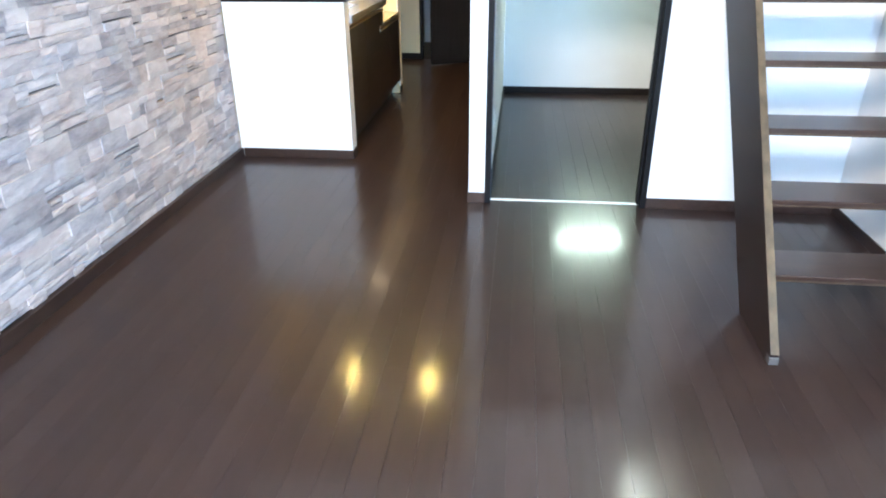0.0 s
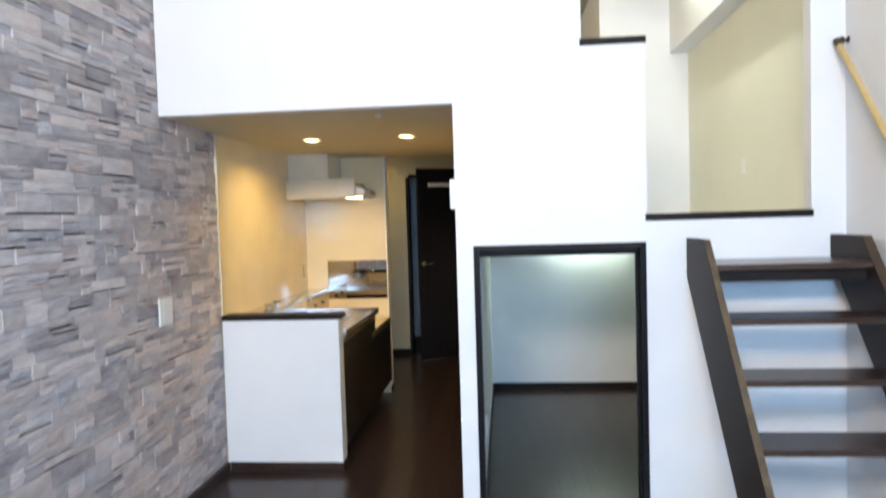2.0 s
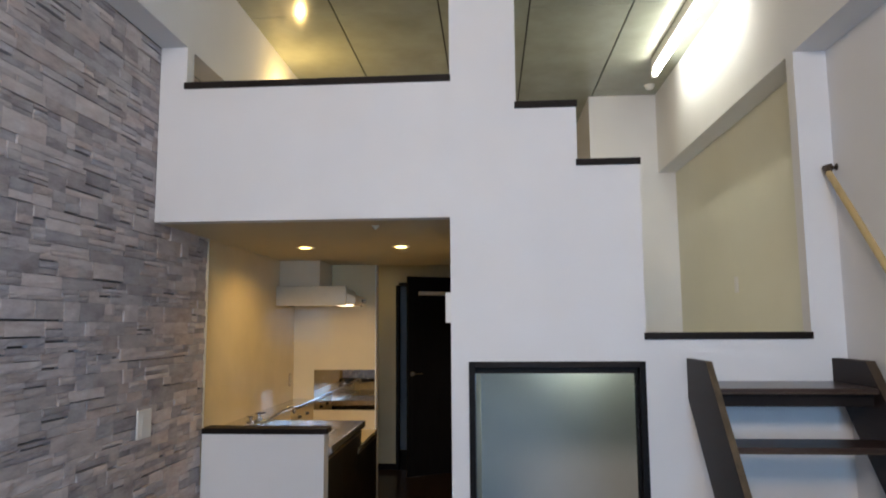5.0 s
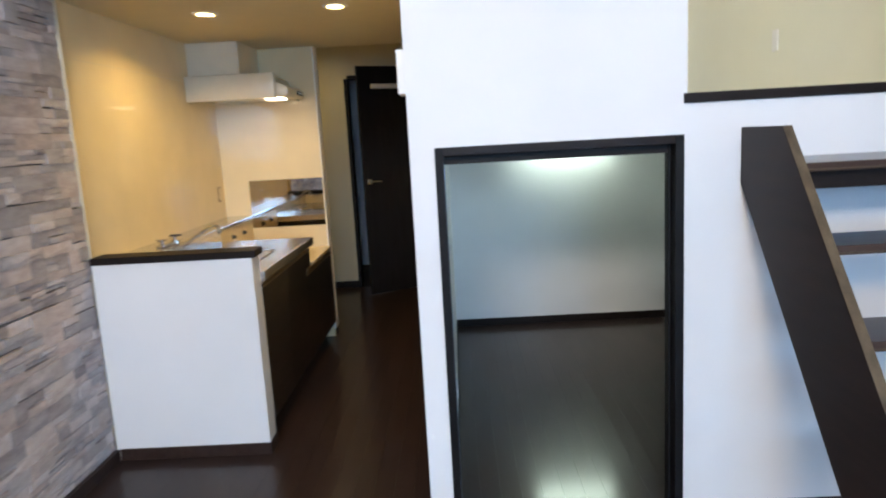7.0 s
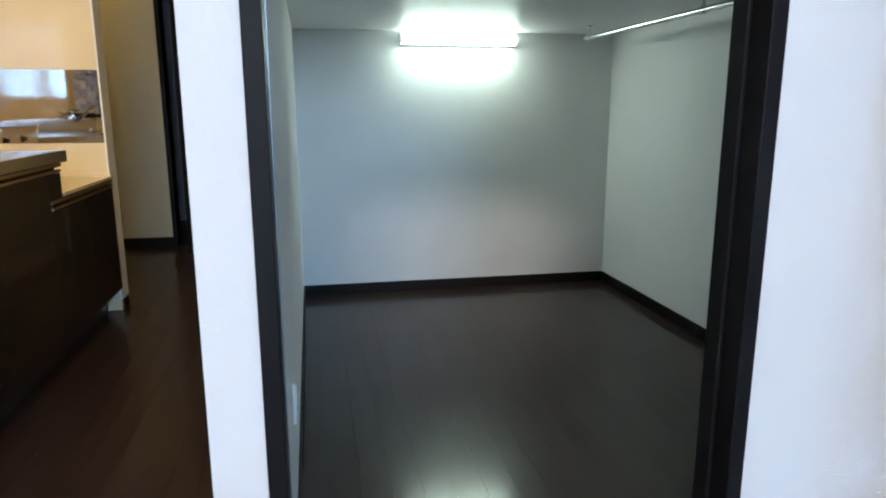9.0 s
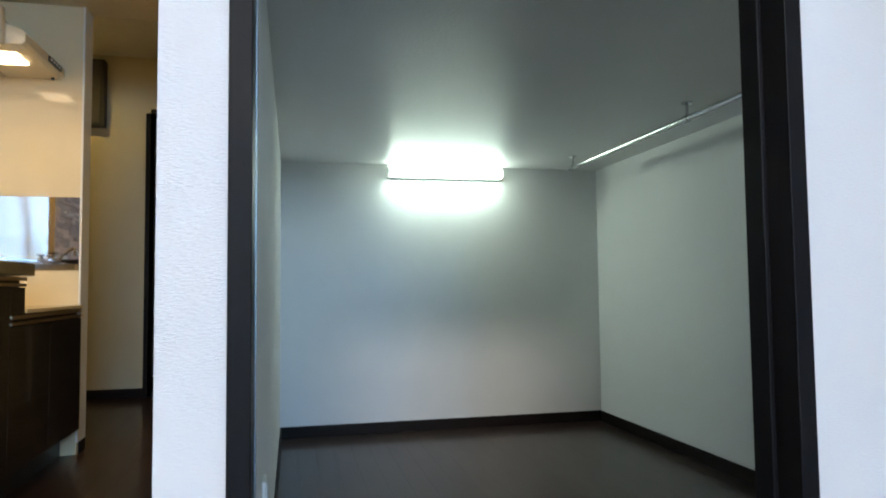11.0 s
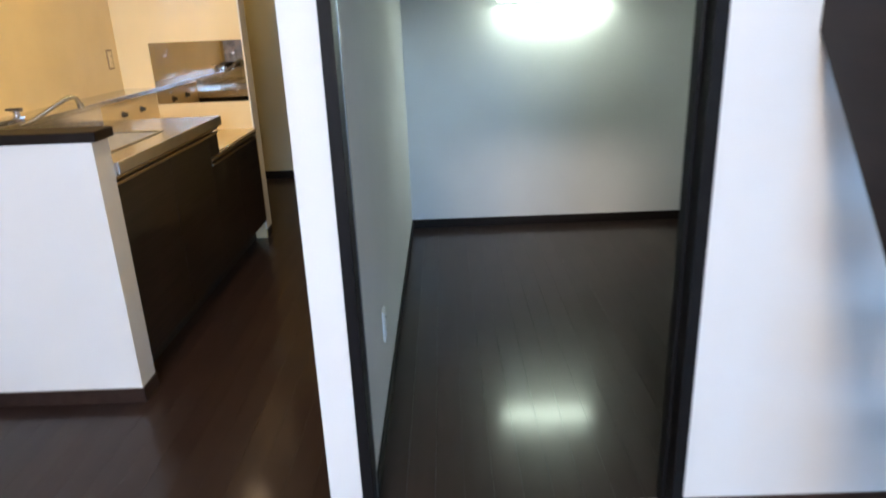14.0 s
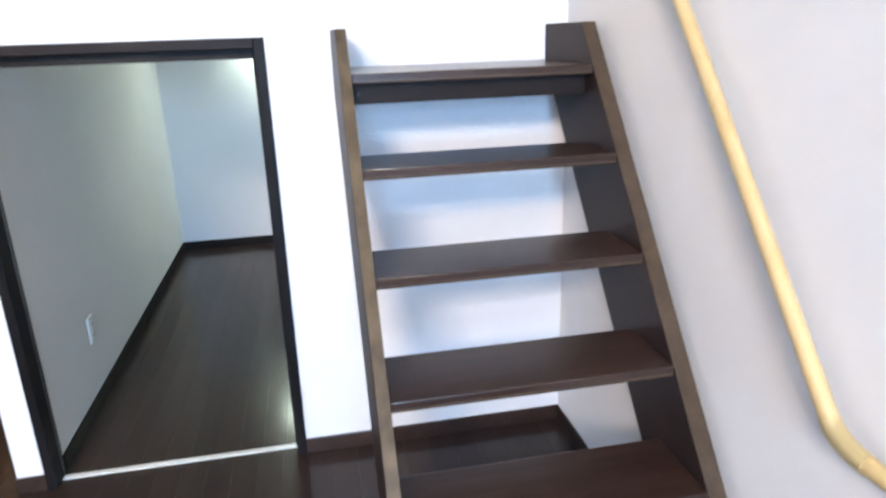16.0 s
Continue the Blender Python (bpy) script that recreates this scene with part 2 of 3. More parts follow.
def smooth(bm, angle=40):
    for f in bm.faces:
        f.smooth = True
    for e in bm.edges:
        if len(e.link_faces) == 2 and e.calc_face_angle(0) > radians(angle):
            e.smooth = False
    return bm


def mesh_object(name, bm, mat, soft=False):
    if soft:
        smooth(bm)
    me = bpy.data.meshes.new(name)
    bm.to_mesh(me)
    bm.free()
    me.materials.append(mat)
    return new(name, me)


def part(name, bm, mat, parent, label="", soft=False):
    ob = mesh_object(name, bm, mat, soft)
    ob.parent = parent
    ob.matrix_parent_inverse = parent.matrix_world.inverted()
    if label:
        tagged(ob, label)
    return ob


def thing(name, x, y, z, label, category, group="", kind=""):
    e = new(name)
    e.empty_display_size = 0.1
    e.matrix_world = Matrix.Translation((x, y, z))
    bpy.context.view_layer.update()
    return tagged(e, label, category, group, kind)


def structure(name, bm, mat, label, category, soft=False):
    return tagged(mesh_object(name, bm, mat, soft), label, category, kind="structure")


# ---- plan ----
XL, XR = -1.63, 2.145      # faces of the stone wall and of the stair-side wall
YB = -2.7                   # window wall behind the walk
YF, YF2 = 3.5, 3.59         # front wall of closet and loft
ZC = 4.05                   # ceiling over room and loft
KX = 0.07                   # kitchen-side face of the closet wall
CX = 0.187                  # closet-side face of it
YC = 6.465                    # back of closet
ZK = 2.36                   # kitchen ceiling
ZCL = 1.577                   # closet ceiling
YH = 8.25                   # end of hall
SKIRT = 0.065

# walls
structure("wall_front", prism([(XL, ZK), (KX, ZK), (KX, 0), (0.165, 0), (0.165, 1.565), (1.105, 1.565), (1.105, 0), (XR, 0), (XR, 3.25), (1.97, 3.25), (1.97, 1.679),
          (1.115, 1.679), (1.115, 2.637), (0.779, 2.637), (0.779, 2.972), (0.445, 2.972), (0.445, ZC), (KX, ZC), (KX, 3.144), (-1.47, 3.144), (-1.47, 3.4), (XL, 3.4)],
          "y", YF, YF2), WHITE, "white woven wallpaper wall with stepped loft parapet and closet opening", "wall")
structure("wall_left", boxes((XL - 0.15, XL - 0.025, YB, 4.25, 0, ZC)), MORTAR, "backing wall behind grey split stone cladding", "wall")
structure("wall_kitchen_left", boxes((XL - 0.15, XL - 0.015, 4.25, 6.37, 0, 2.36)), CREAM_SIDE, "glossy cream kitchen panel wall beside the sink", "wall")
structure("wall_loft_left", boxes((XL - 0.15, XL - 0.015, 4.25, 8.12, 2.5, ZC)), WHITE, "white wallpaper wall beside the loft", "wall")
structure("wall_right", boxes((XR, XR + 0.15, YB, 6.9, 0, ZC)), WHITE, "white woven wallpaper wall along the stairs", "wall")
structure("wall_landing_right", boxes((XR - 0.006, XR + 0.002, YF2, 6.48, 1.68, 3.25)), CREAMPAPER, "cream wallpaper wall beside the landing", "wall")
structure("wall_closet_left", boxes((KX, CX, YF2, YC + 0.12, 0, ZCL + 0.08)), WHITE, "white wallpaper wall between closet and kitchen", "wall")
structure("wall_passage_upper", boxes((KX, CX, YF2, YC + 0.12, ZCL + 0.08, ZK)), WHITE, "white wallpaper wall above the closet side", "wall")
structure("wall_closet_back", boxes((CX, XR, YC, YC + 0.12, 0, ZCL)), WHITE, "pale wallpaper wall at the back of the closet", "wall")
structure("wall_kitchen_back", boxes((XL - 0.015, -0.835, 6.37, 6.49, 0, ZK)), CREAM, "glossy cream panel wall behind the stove", "wall")
structure("wall_hall_end", boxes((-1.9, -0.86, YH, YH + 0.12, 0, 2.72), (-0.86, 0.01, YH, YH + 0.12, 2.28, 2.72), (0.01, 0.4, YH, YH + 0.12, 0, 2.72)),
          HALLPAPER, "beige wallpaper wall at the end of the hall", "wall")
structure("wall_hall_left", boxes((-1.9, -1.78, 6.49, YH, 0, 2.72)), HALLPAPER, "beige wallpaper wall beside the hall", "wall")
structure("wall_hall_right", boxes((KX, KX + 0.12, YC + 0.12, YH, 0, 2.72)), HALLPAPER, "beige wallpaper wall beside the hall", "wall")
structure("wall_landing_back", boxes((1.31, XR, 6.48, 6.6, 1.68, ZC)), WHITE, "white wallpaper wall at the back of the landing", "wall")
structure("wall_loft_side", boxes((1.31, 1.43, 6.6, 8.0, 1.68, ZC)), WHITE, "white wallpaper wall beside the deep end of the loft", "wall")
structure("floor_loft", boxes((CX, 1.31, YC + 0.12, 8.0, 1.6, 1.68)), DARKWOOD, "dark wooden floor at the deep end of the loft", "floor")
structure("wall_loft_back", boxes((CX, 1.43, 8.0, 8.12, 1.68, ZC)), WHITE, "white wallpaper wall at the back of the loft", "wall")
structure("wall_loft_back_left", boxes((XL - 0.015, CX, 8.0, 8.12, 2.82, ZC)), WHITE, "white wallpaper wall at the back of the loft", "wall")
structure("wall_washroom", boxes((-1.9, 0.4, 9.6, 9.7, 0, 2.6), (-1.9, -1.8, YH + 0.12, 9.6, 0, 2.6), (0.3, 0.4, YH + 0.12, 9.6, 0, 2.6)), WHITE, "white wall of the room behind the hall door", "wall")

# floor base, ceilings, beams
structure("floor", boxes((-1.9, XR + 0.15, YB - 0.15, 9.7, -0.12, -0.012)), GROUT, "dark base under glossy brown floor boards", "floor")
bmc = bmesh.new()
edges_x = [XL - 0.15, -0.825, -0.055, 0.60, 1.34, XR + 0.15]
edges_y = [YB - 0.15, -0.9, 0.9, 2.7, 4.5, 6.3, 8.12]
for x0, x1 in zip(edges_x, edges_x[1:]):
    for y0, y1 in zip(edges_y, edges_y[1:]):
        box(bmc, x0 + 0.006, x1 - 0.006, y0 + 0.003, y1 - 0.003, ZC, ZC + 0.03)
structure("ceiling_backing", boxes((XL - 0.15, XR + 0.15, YB - 0.15, 8.12, ZC + 0.0305, ZC + 0.12)), GROUT, "dark backing behind the ceiling board joints", "ceiling")
structure("ceiling", bmc, CONCRETE, "sealed grey-green concrete board ceiling with joints", "ceiling")
DOWN_X, DOWN_Y, DH = (-1.119, -0.384), 4.85, 0.05
structure("ceiling_kitchen", boxes((XL - 0.15, KX, YF2, DOWN_Y - DH, ZK, ZK + 0.14), (XL - 0.15, KX, DOWN_Y + DH, 6.49, ZK, ZK + 0.14),
          (XL - 0.15, DOWN_X[0] - DH, DOWN_Y - DH, DOWN_Y + DH, ZK, ZK + 0.14), (DOWN_X[0] + DH, DOWN_X[1] - DH, DOWN_Y - DH, DOWN_Y + DH, ZK, ZK + 0.14),
          (DOWN_X[1] + DH, KX, DOWN_Y - DH, DOWN_Y + DH, ZK, ZK + 0.14)), KCEIL, "painted board ceiling over the kitchen", "ceiling")
structure("ceiling_closet", boxes((CX, XR, YF2, YC + 0.12, ZCL, ZCL + 0.08)), CLOSETCEIL, "pale papered ceiling of the low closet", "ceiling")
structure("ceiling_hall", boxes((-1.9, 0.4, 6.49, YH + 0.12, 2.72, 2.82), (-1.9, 0.4, YH + 0.12, 9.7, 2.6, 2.7)), CEIL, "painted board ceiling over the hall", "ceiling")
structure("wall_hall_header", boxes((XL - 0.15, KX, 6.37, 6.49, ZK + 0.14, 2.82)), WHITE, "white wallpaper band between kitchen ceiling and hall", "wall")
structure("beam_left", boxes((XL, -1.47, YB, 8.0, 3.4, ZC)), WHITE, "white papered ceiling beam over the stone wall", "beam")
structure("beam_right", boxes((1.97, XR, YB, 6.48, 3.25, ZC)), WHITE, "white papered ceiling beam over the stair wall", "beam")


# dark sills on the parapet
def sill(name, x0, x1, z0, z1):
    structure(name, boxes((x0, x1, YF - 0.014, YF2 + 0.014, z0, z1), bevel=0.003), DARKWOOD_X, "dark stained wooden cap on the white parapet", "sill")


sill("sill_loft", -1.482, KX + 0.006, 3.144, 3.182)
sill("sill_step_upper", 0.436, 0.785, 2.972, 3.01)
sill("sill_step_lower", 0.770, 1.121, 2.637, 2.673)
sill("sill_landing", 1.105, 1.976, 1.679, 1.716)


# skirting boards
def skirting(name, *rows, mat=BASEWOOD, label="brown wooden skirting board along the wall"):
    structure(name, boxes(*rows, bevel=0.003), mat, label, "baseboard")


skirting("baseboard_left", (XL - 0.02, XL + 0.018, YB, 4.237, 0, SKIRT))
skirting("baseboard_partition", (XL + 0.018, -0.802, 4.237, 4.245, 0, SKIRT), (-0.81, -0.802, 4.245, 4.372, 0, SKIRT))
skirting("baseboard_front", (KX - 0.008, 0.165, YF - 0.008, YF, 0, SKIRT), (1.105, XR, YF - 0.008, YF, 0, SKIRT), (KX - 0.008, KX, YF, 6.6, 0, SKIRT))
skirting("baseboard_right", (XR - 0.009, XR, YB, YF - 0.009, 0, SKIRT))
skirting("baseboard_closet", (CX, XR, YC - 0.009, YC, 0, SKIRT), (CX, CX + 0.008, YF2 + 0.02, YC - 0.009, 0, SKIRT), (XR - 0.009, XR, YF2, YC - 0.009, 0, SKIRT), mat=DARKWOOD_X, label="near-black wooden skirting board round the closet")
skirting("baseboard_hall", (-1.78, -0.897, YH - 0.009, YH, 0, SKIRT + 0.01), (-0.845, -0.827, 6.40, 6.498, 0, SKIRT), mat=DARKWOOD_X, label="near-black wooden skirting board in the hall")

# half-height kitchen partition
pw = thing("partition_wall", -1.2, 4.3, 0, "white papered half-height wall with dark wooden top", "partition", kind="structure")
part("panel", boxes((XL, -0.81, 4.245, 4.365, 0, 1.058)), WHITE, pw)
part("cap", boxes((XL, -0.788, 4.233, 4.378, 1.058, 1.095), bevel=0.004), DARKWOOD_X, pw, "dark stained wooden cap")
part("corner_trim", boxes((-0.812, -0.8085, 4.2435, 4.367, SKIRT, 1.058)), PLATE, pw)

# ---- closet opening ----
fr = thing("closet_frame", 0.63, YF, 0, "dark wooden door frame of the low closet", "door frame", kind="structure")
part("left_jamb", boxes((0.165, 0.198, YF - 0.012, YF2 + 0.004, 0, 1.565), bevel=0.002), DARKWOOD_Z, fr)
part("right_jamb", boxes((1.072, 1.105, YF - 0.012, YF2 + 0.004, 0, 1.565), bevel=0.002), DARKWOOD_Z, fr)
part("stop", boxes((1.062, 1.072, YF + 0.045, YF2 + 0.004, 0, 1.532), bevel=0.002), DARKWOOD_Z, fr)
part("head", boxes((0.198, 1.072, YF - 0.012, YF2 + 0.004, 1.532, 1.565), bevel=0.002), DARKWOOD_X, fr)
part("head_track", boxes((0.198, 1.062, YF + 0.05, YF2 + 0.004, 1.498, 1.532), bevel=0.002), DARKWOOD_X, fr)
part("edge_strip", boxes((0.198, 0.2, YF + 0.068, YF + 0.076, 0.012, 1.50)), DULLSTEEL, fr, "thin bright metal edge strip")
part("strike_plate", boxes((0.198, 0.2015, YF2 - 0.018, YF2 + 0.003, 1.392, 1.425), bevel=0.0008), PLATE, fr, "small pale strike plate")
part("threshold", boxes((0.198, 1.072, YF + 0.045, YF + 0.068, 0, 0.006), bevel=0.001), PLATE, fr, "pale metal threshold strip")

# closet lamp: shallow fluorescent fixture on the back wall under the ceiling
cl = thing("closet_light", 1.155, YC - 0.05, 1.5, "lit white fluorescent tube fixture on the closet wall", "light")
part("base", boxes((0.80, 1.51, YC - 0.035, YC, 1.495, 1.565), bevel=0.005), PLATE, cl)
part("tube", tube(bmesh.new(), (0.825, YC - 0.065, 1.53), (1.485, YC - 0.065, 1.53), 0.03, seg=20), TUBE_COOL, cl, "glowing fluorescent tube", soft=True)
for sx in (0.80, 1.485):
    part("end_cap", boxes((sx, sx + 0.022, YC - 0.075, YC - 0.036, 1.51, 1.55), bevel=0.004), PLATE, cl)

# closet hanging rail
hr = thing("hanging_rail", 1.80, 5.2, 1.54, "chrome clothes rail hung under the closet ceiling", "clothes rail")
part("bar", tube(bmesh.new(), (1.80, 3.8, 1.512), (1.80, 6.075, 1.512), 0.0125), CHROME, hr, soft=True)
for yb in (3.85, 4.907, 6.035):
    b = tube(bmesh.new(), (1.80, yb, 1.512), (1.80, yb, ZCL), 0.006)
    tube(b, (1.80, yb, ZCL - 0.006), (1.80, yb, ZCL), 0.022)
    tube(b, (1.80, yb - 0.012, 1.512), (1.80, yb + 0.012, 1.512), 0.016)
    part("bracket", b, CHROME, hr, soft=True)


def outlet(name, x, y, z, w, h, label, holes=True, mat=PLATE):
    """A wall plate on a wall that faces +x."""
    o = thing(name, x, y, z, label, "outlet")
    part("plate", boxes((x - 0.004, x + 0.008, y - w / 2, y + w / 2, z - h / 2, z + h / 2), bevel=0.003), mat, o)
    part("insert", boxes((x + 0.008, x + 0.0105, y - w * 0.24, y + w * 0.24, z - h * 0.38, z + h * 0.38), bevel=0.001), mat, o)
    if holes:
        for dz in (-0.22, 0.22):
            for dy in (-0.008, 0.008):
                part("slot", boxes((x + 0.0095, x + 0.0112, y + dy - 0.0012, y + dy + 0.0012, z + dz * h - 0.006, z + dz * h + 0.006)), BLACK, o)
    return o


outlet("outlet", CX, 4.17, 0.345, 0.07, 0.12, "white double wall outlet low on the closet wall")
outlet("blank_plate", XL + 0.008, 3.457, 1.235, 0.145, 0.155, "white blank cover plate on the stone wall", holes=False)
ko = outlet("outlet", XL - 0.015, 6.25, 1.25, 0.05, 0.1, "cream wall outlet in a brown frame beside the stove", mat=CREAM)
part("frame", boxes((XL - 0.016, XL - 0.009, 6.215, 6.285, 1.19, 1.31), bevel=0.002), BROWNPLATE, ko, "brown plastic frame")

# ---- stairs ----
st = thing("loft_stair", 1.69, 2.7, 0, "steep dark-stained open wooden stair to the loft", "stairs")
PROFILE = [(3.498, 1.58), (3.18, 1.58), (1.953, 0.045), (1.966, 0.0), (2.335, 0.0), (3.498, 1.37)]
for sx, sy, PROFILE in ((1.319, 1.351, PROFILE), (2.062, 2.108, [*PROFILE[:4], (2.262, 0.0), (3.498, 1.457)])):
    s = part("stringer", prism(PROFILE, "x", sx, sy, bevel=0.002), DARKWOOD, st)
    part("front_edge", prism([(3.1831, 1.5775), (3.1788, 1.5809), (1.9518, 0.0459), (1.9561, 0.0425)], "x", sx + 0.001, sy - 0.001), EDGEWORN if sx < 1.5 else EDGEWOOD, s, "worn lighter brown front edge")
    part("foot_cap", prism([(1.9495, 0.002), (1.9495, 0.03), (1.957, 0.034), (1.985, 0.034), (1.985, 0.002)], "x", sx - 0.0015, sy + 0.0015, bevel=0.001), DULLPLATE, s, "grey plastic foot cap")
for i in range(6):
    zt, yf = 1.461 - 0.235 * i, 1.945 + (1.416 - 0.235 * i) / 1.251
    yb_ = 3.498 if i == 0 else yf + 0.235
    part("tread", boxes((1.351, 2.062, yf, yb_, zt - 0.029, zt), bevel=0.004), TREADWOOD, st)
    part("nosing", boxes((1.353, 2.06, yf - 0.0015, yf + 0.006, zt - 0.0255, zt - 0.0195), bevel=0.0007), EDGEWOOD, st, "scuffed lighter line along the tread edge")
part("ledger", boxes((1.351, 2.062, 3.13, 3.155, 1.372, 1.432), bevel=0.002), DARKWOOD_X, st)
part("screw", tube(bmesh.new(), (1.372, 3.126, 1.40), (1.372, 3.131, 1.40), 0.004), BLACK, st)

# handrail on the right wall
hd = thing("handrail", 2.08, 2.8, 1.7, "round pale beech handrail on the white stair wall", "handrail")
RX = XR - 0.058
slope = [(RX, 3.45, 2.563), (RX, 2.045, 0.886)]
d = (Vector(slope[1]) - Vector(slope[0])).normalized()
part("sloping_rail", sweep([slope[0], slope[1]], 0.0175), RAILWOOD, hd, soft=True)
elbow = [Vector(slope[1])]
p0, p1, p2 = Vector(slope[1]), Vector((RX, 2.018, 0.854)), Vector((RX, 1.95, 0.854))
for k in range(1, 9):
    u = k / 8
    elbow.append((1 - u) ** 2 * p0 + 2 * u * (1 - u) * p1 + u * u * p2)
part("elbow", sweep(elbow, 0.0195), GOLDPAINT, hd, "gold-coloured metal elbow joint", soft=True)
part("level_rail", sweep([(RX, 1.95, 0.854), (RX, 1.30, 0.854)], 0.0175), RAILWOOD, hd, soft=True)
part("end_cap", sweep([(RX, 3.44, 2.551), (RX, 3.468, 2.584), (RX + 0.03, 3.474, 2.591), (XR, 3.474, 2.591)], 0.0195), EDGEWOOD, hd, "brown wooden return to the wall", soft=True)
for yb, zb in ((2.75, 1.727), (1.55, 0.854)):
    b = tube(bmesh.new(), (RX, yb, zb - 0.03), (RX + 0.03, yb, zb - 0.05), 0.006)
    tube(b, (RX + 0.03, yb, zb - 0.05), (XR, yb, zb - 0.05), 0.006)
    tube(b, (XR - 0.005, yb, zb - 0.05), (XR, yb, zb - 0.05), 0.025)
    tube(b, (RX, yb, zb - 0.03), (RX, yb, zb - 0.012), 0.012)
    part("bracket", b, CHAMPAGNE, hd, soft=True)

# ---- kitchen ----
FX = -0.82      # cabinet fronts
WX = XL - 0.015
LX = -1.44      # face of the boxed ledge along the wall
SE = 5.61       # end of the sink top
lg = thing("wall_ledge", -1.54, 5.3, 0, "cream boxed ledge with steel top behind the sink", "ledge", kind="structure")
part("box", boxes((WX, LX, 4.366, 6.367, 0, 1.03)), CREAM, lg)
part("cap", boxes((WX, LX + 0.012, 4.379, 6.367, 1.03, 1.058), bevel=0.004), STEEL, lg, "brushed steel ledge top")
part("face_sheet", boxes((LX, LX + 0.003, 4.37, SE - 0.01, 0.958, 1.03)), STEEL, lg, "brushed steel upstand")
sk = thing("sink_cabinet", -1.1, 4.9, 0.13, "dark walnut sink cabinet with champagne finger pulls", "cabinet")
part("body", boxes((LX, FX - 0.02, 4.368, 5.34, 0.13, 0.755), (-0.915, FX - 0.02, 4.368, 5.34, 0.755, 0.905), (LX, FX - 0.021, 5.34, SE - 0.014, 0.795, 0.905)), CABWOOD, sk)
for y0, y1 in ((4.372, 4.910), (4.913, 5.452)):
    part("door", boxes((FX - 0.02, FX, y0, y1, 0.135, 0.862), bevel=0.0008), CABWOOD, sk)
part("end_panel", boxes((FX - 0.02, FX, 5.454, SE - 0.012, 0.757, 0.862), bevel=0.0008), CABWOOD, sk)
part("finger_pull", boxes((FX - 0.015, FX + 0.006, 4.37, SE - 0.012, 0.865, 0.878), (FX - 0.015, FX + 0.008, 4.37, SE - 0.012, 0.889, 0.903), bevel=0.002), CHAMPAGNE, sk, "champagne aluminium finger pull")
part("kick_board", boxes((LX, FX - 0.09, 4.37, 5.34, 0, 0.13)), BLACK, sk)

# steel worktop with recessed basin
wt = thing("kitchen_sink", -1.1, 4.9, 0.93, "brushed steel kitchen sink with recessed basin", "sink")
bx0, bx1, by0, by1, zs = -1.36, -0.93, 4.44, 5.12, 0.957
part("drainer", boxes((LX, bx0, 4.368, SE, 0.907, zs), (bx1, FX + 0.018, 4.368, SE, 0.907, zs), (bx0, bx1, 4.368, by0, 0.907, zs), (bx0, bx1, by1, SE, 0.907, zs)), STEEL, wt)
part("front_lip", boxes((FX + 0.0185, FX + 0.032, 4.368, SE, 0.908, zs + 0.003), bevel=0.005), STEEL, wt, "rounded steel front lip")
e = 0.004
part("basin", boxes((bx0 - 0.008, bx0 + e, by0 + e, by1 - e, 0.776, zs - 0.003), (bx1 - e, bx1 + 0.008, by0 + e, by1 - e, 0.776, zs - 0.003), (bx0 + e, bx1 - e, by0 - 0.008, by0 + e, 0.776, zs - 0.003),
     (bx0 + e, bx1 - e, by1 - e, by1 + 0.008, 0.776, zs - 0.003), (bx0 - 0.008, bx1 + 0.008, by0 - 0.008, by1 + 0.008, 0.76, 0.775)), BASIN, wt)
part("rim", boxes((bx0 - 0.012, bx1 + 0.012, by0 - 0.012, by0, zs, zs + 0.004), (bx0 - 0.012, bx1 + 0.012, by1, by1 + 0.012, zs, zs + 0.004), (bx0 - 0.012, bx0, by0, by1, zs, zs + 0.004),
     (bx1, bx1 + 0.012, by0, by1, zs, zs + 0.004)), CHROME, wt)
part("drain", tube(bmesh.new(), (-1.15, 4.78, 0.774), (-1.15, 4.78, 0.781), 0.06, seg=24), CHROME, wt, soft=True)
for yk in (5.85, 6.10):
    kb = thing("gas_tap_knob", LX, yk, 0.955, "small black knob on the cream ledge", "knob", "knobs on the ledge")
    part("dial", tube(bmesh.new(), (LX, yk, 0.955), (LX + 0.028, yk, 0.955), 0.016, 0.012), BLACK, kb, soft=True)
    part("collar", tube(bmesh.new(), (LX, yk, 0.955), (LX + 0.006, yk, 0.955), 0.022), CHROME, kb, soft=True)

fc = thing("faucet", LX - 0.05, 4.85, 1.058, "chrome two-valve kitchen faucet on the ledge", "faucet")
part("base", boxes((LX - 0.075, LX - 0.02, 4.74, 4.96, 1.058, 1.075), bevel=0.006), CHROME, fc, soft=True)
for yk in (4.76, 4.94):
    b_ = tube(bmesh.new(), (LX - 0.047, yk, 1.075), (LX - 0.047, yk, 1.10), 0.014)
    tube(b_, (LX - 0.075, yk, 1.102), (LX - 0.018, yk, 1.102), 0.006)
    tube(b_, (LX - 0.047, yk - 0.03, 1.102), (LX - 0.047, yk + 0.03, 1.102), 0.006)
    part("valve", b_, CHROME, fc, soft=True)
part("spout", sweep([(LX - 0.047, 4.83, 1.066), (LX - 0.02, 4.84, 1.052), (LX + 0.012, 4.865, 1.048), (LX + 0.05, 4.90, 1.062), (LX + 0.11, 4.945, 1.105), (LX + 0.16, 4.985, 1.138), (LX + 0.18, 5.005, 1.145), (LX + 0.195, 5.02, 1.138), (LX + 0.20, 5.028, 1.11)], 0.011), CHROME, fc, soft=True)
part("spout_tip", tube(bmesh.new(), (LX + 0.20, 5.027, 1.116), (LX + 0.203, 5.03, 1.092), 0.014), CHROME, fc, soft=True)
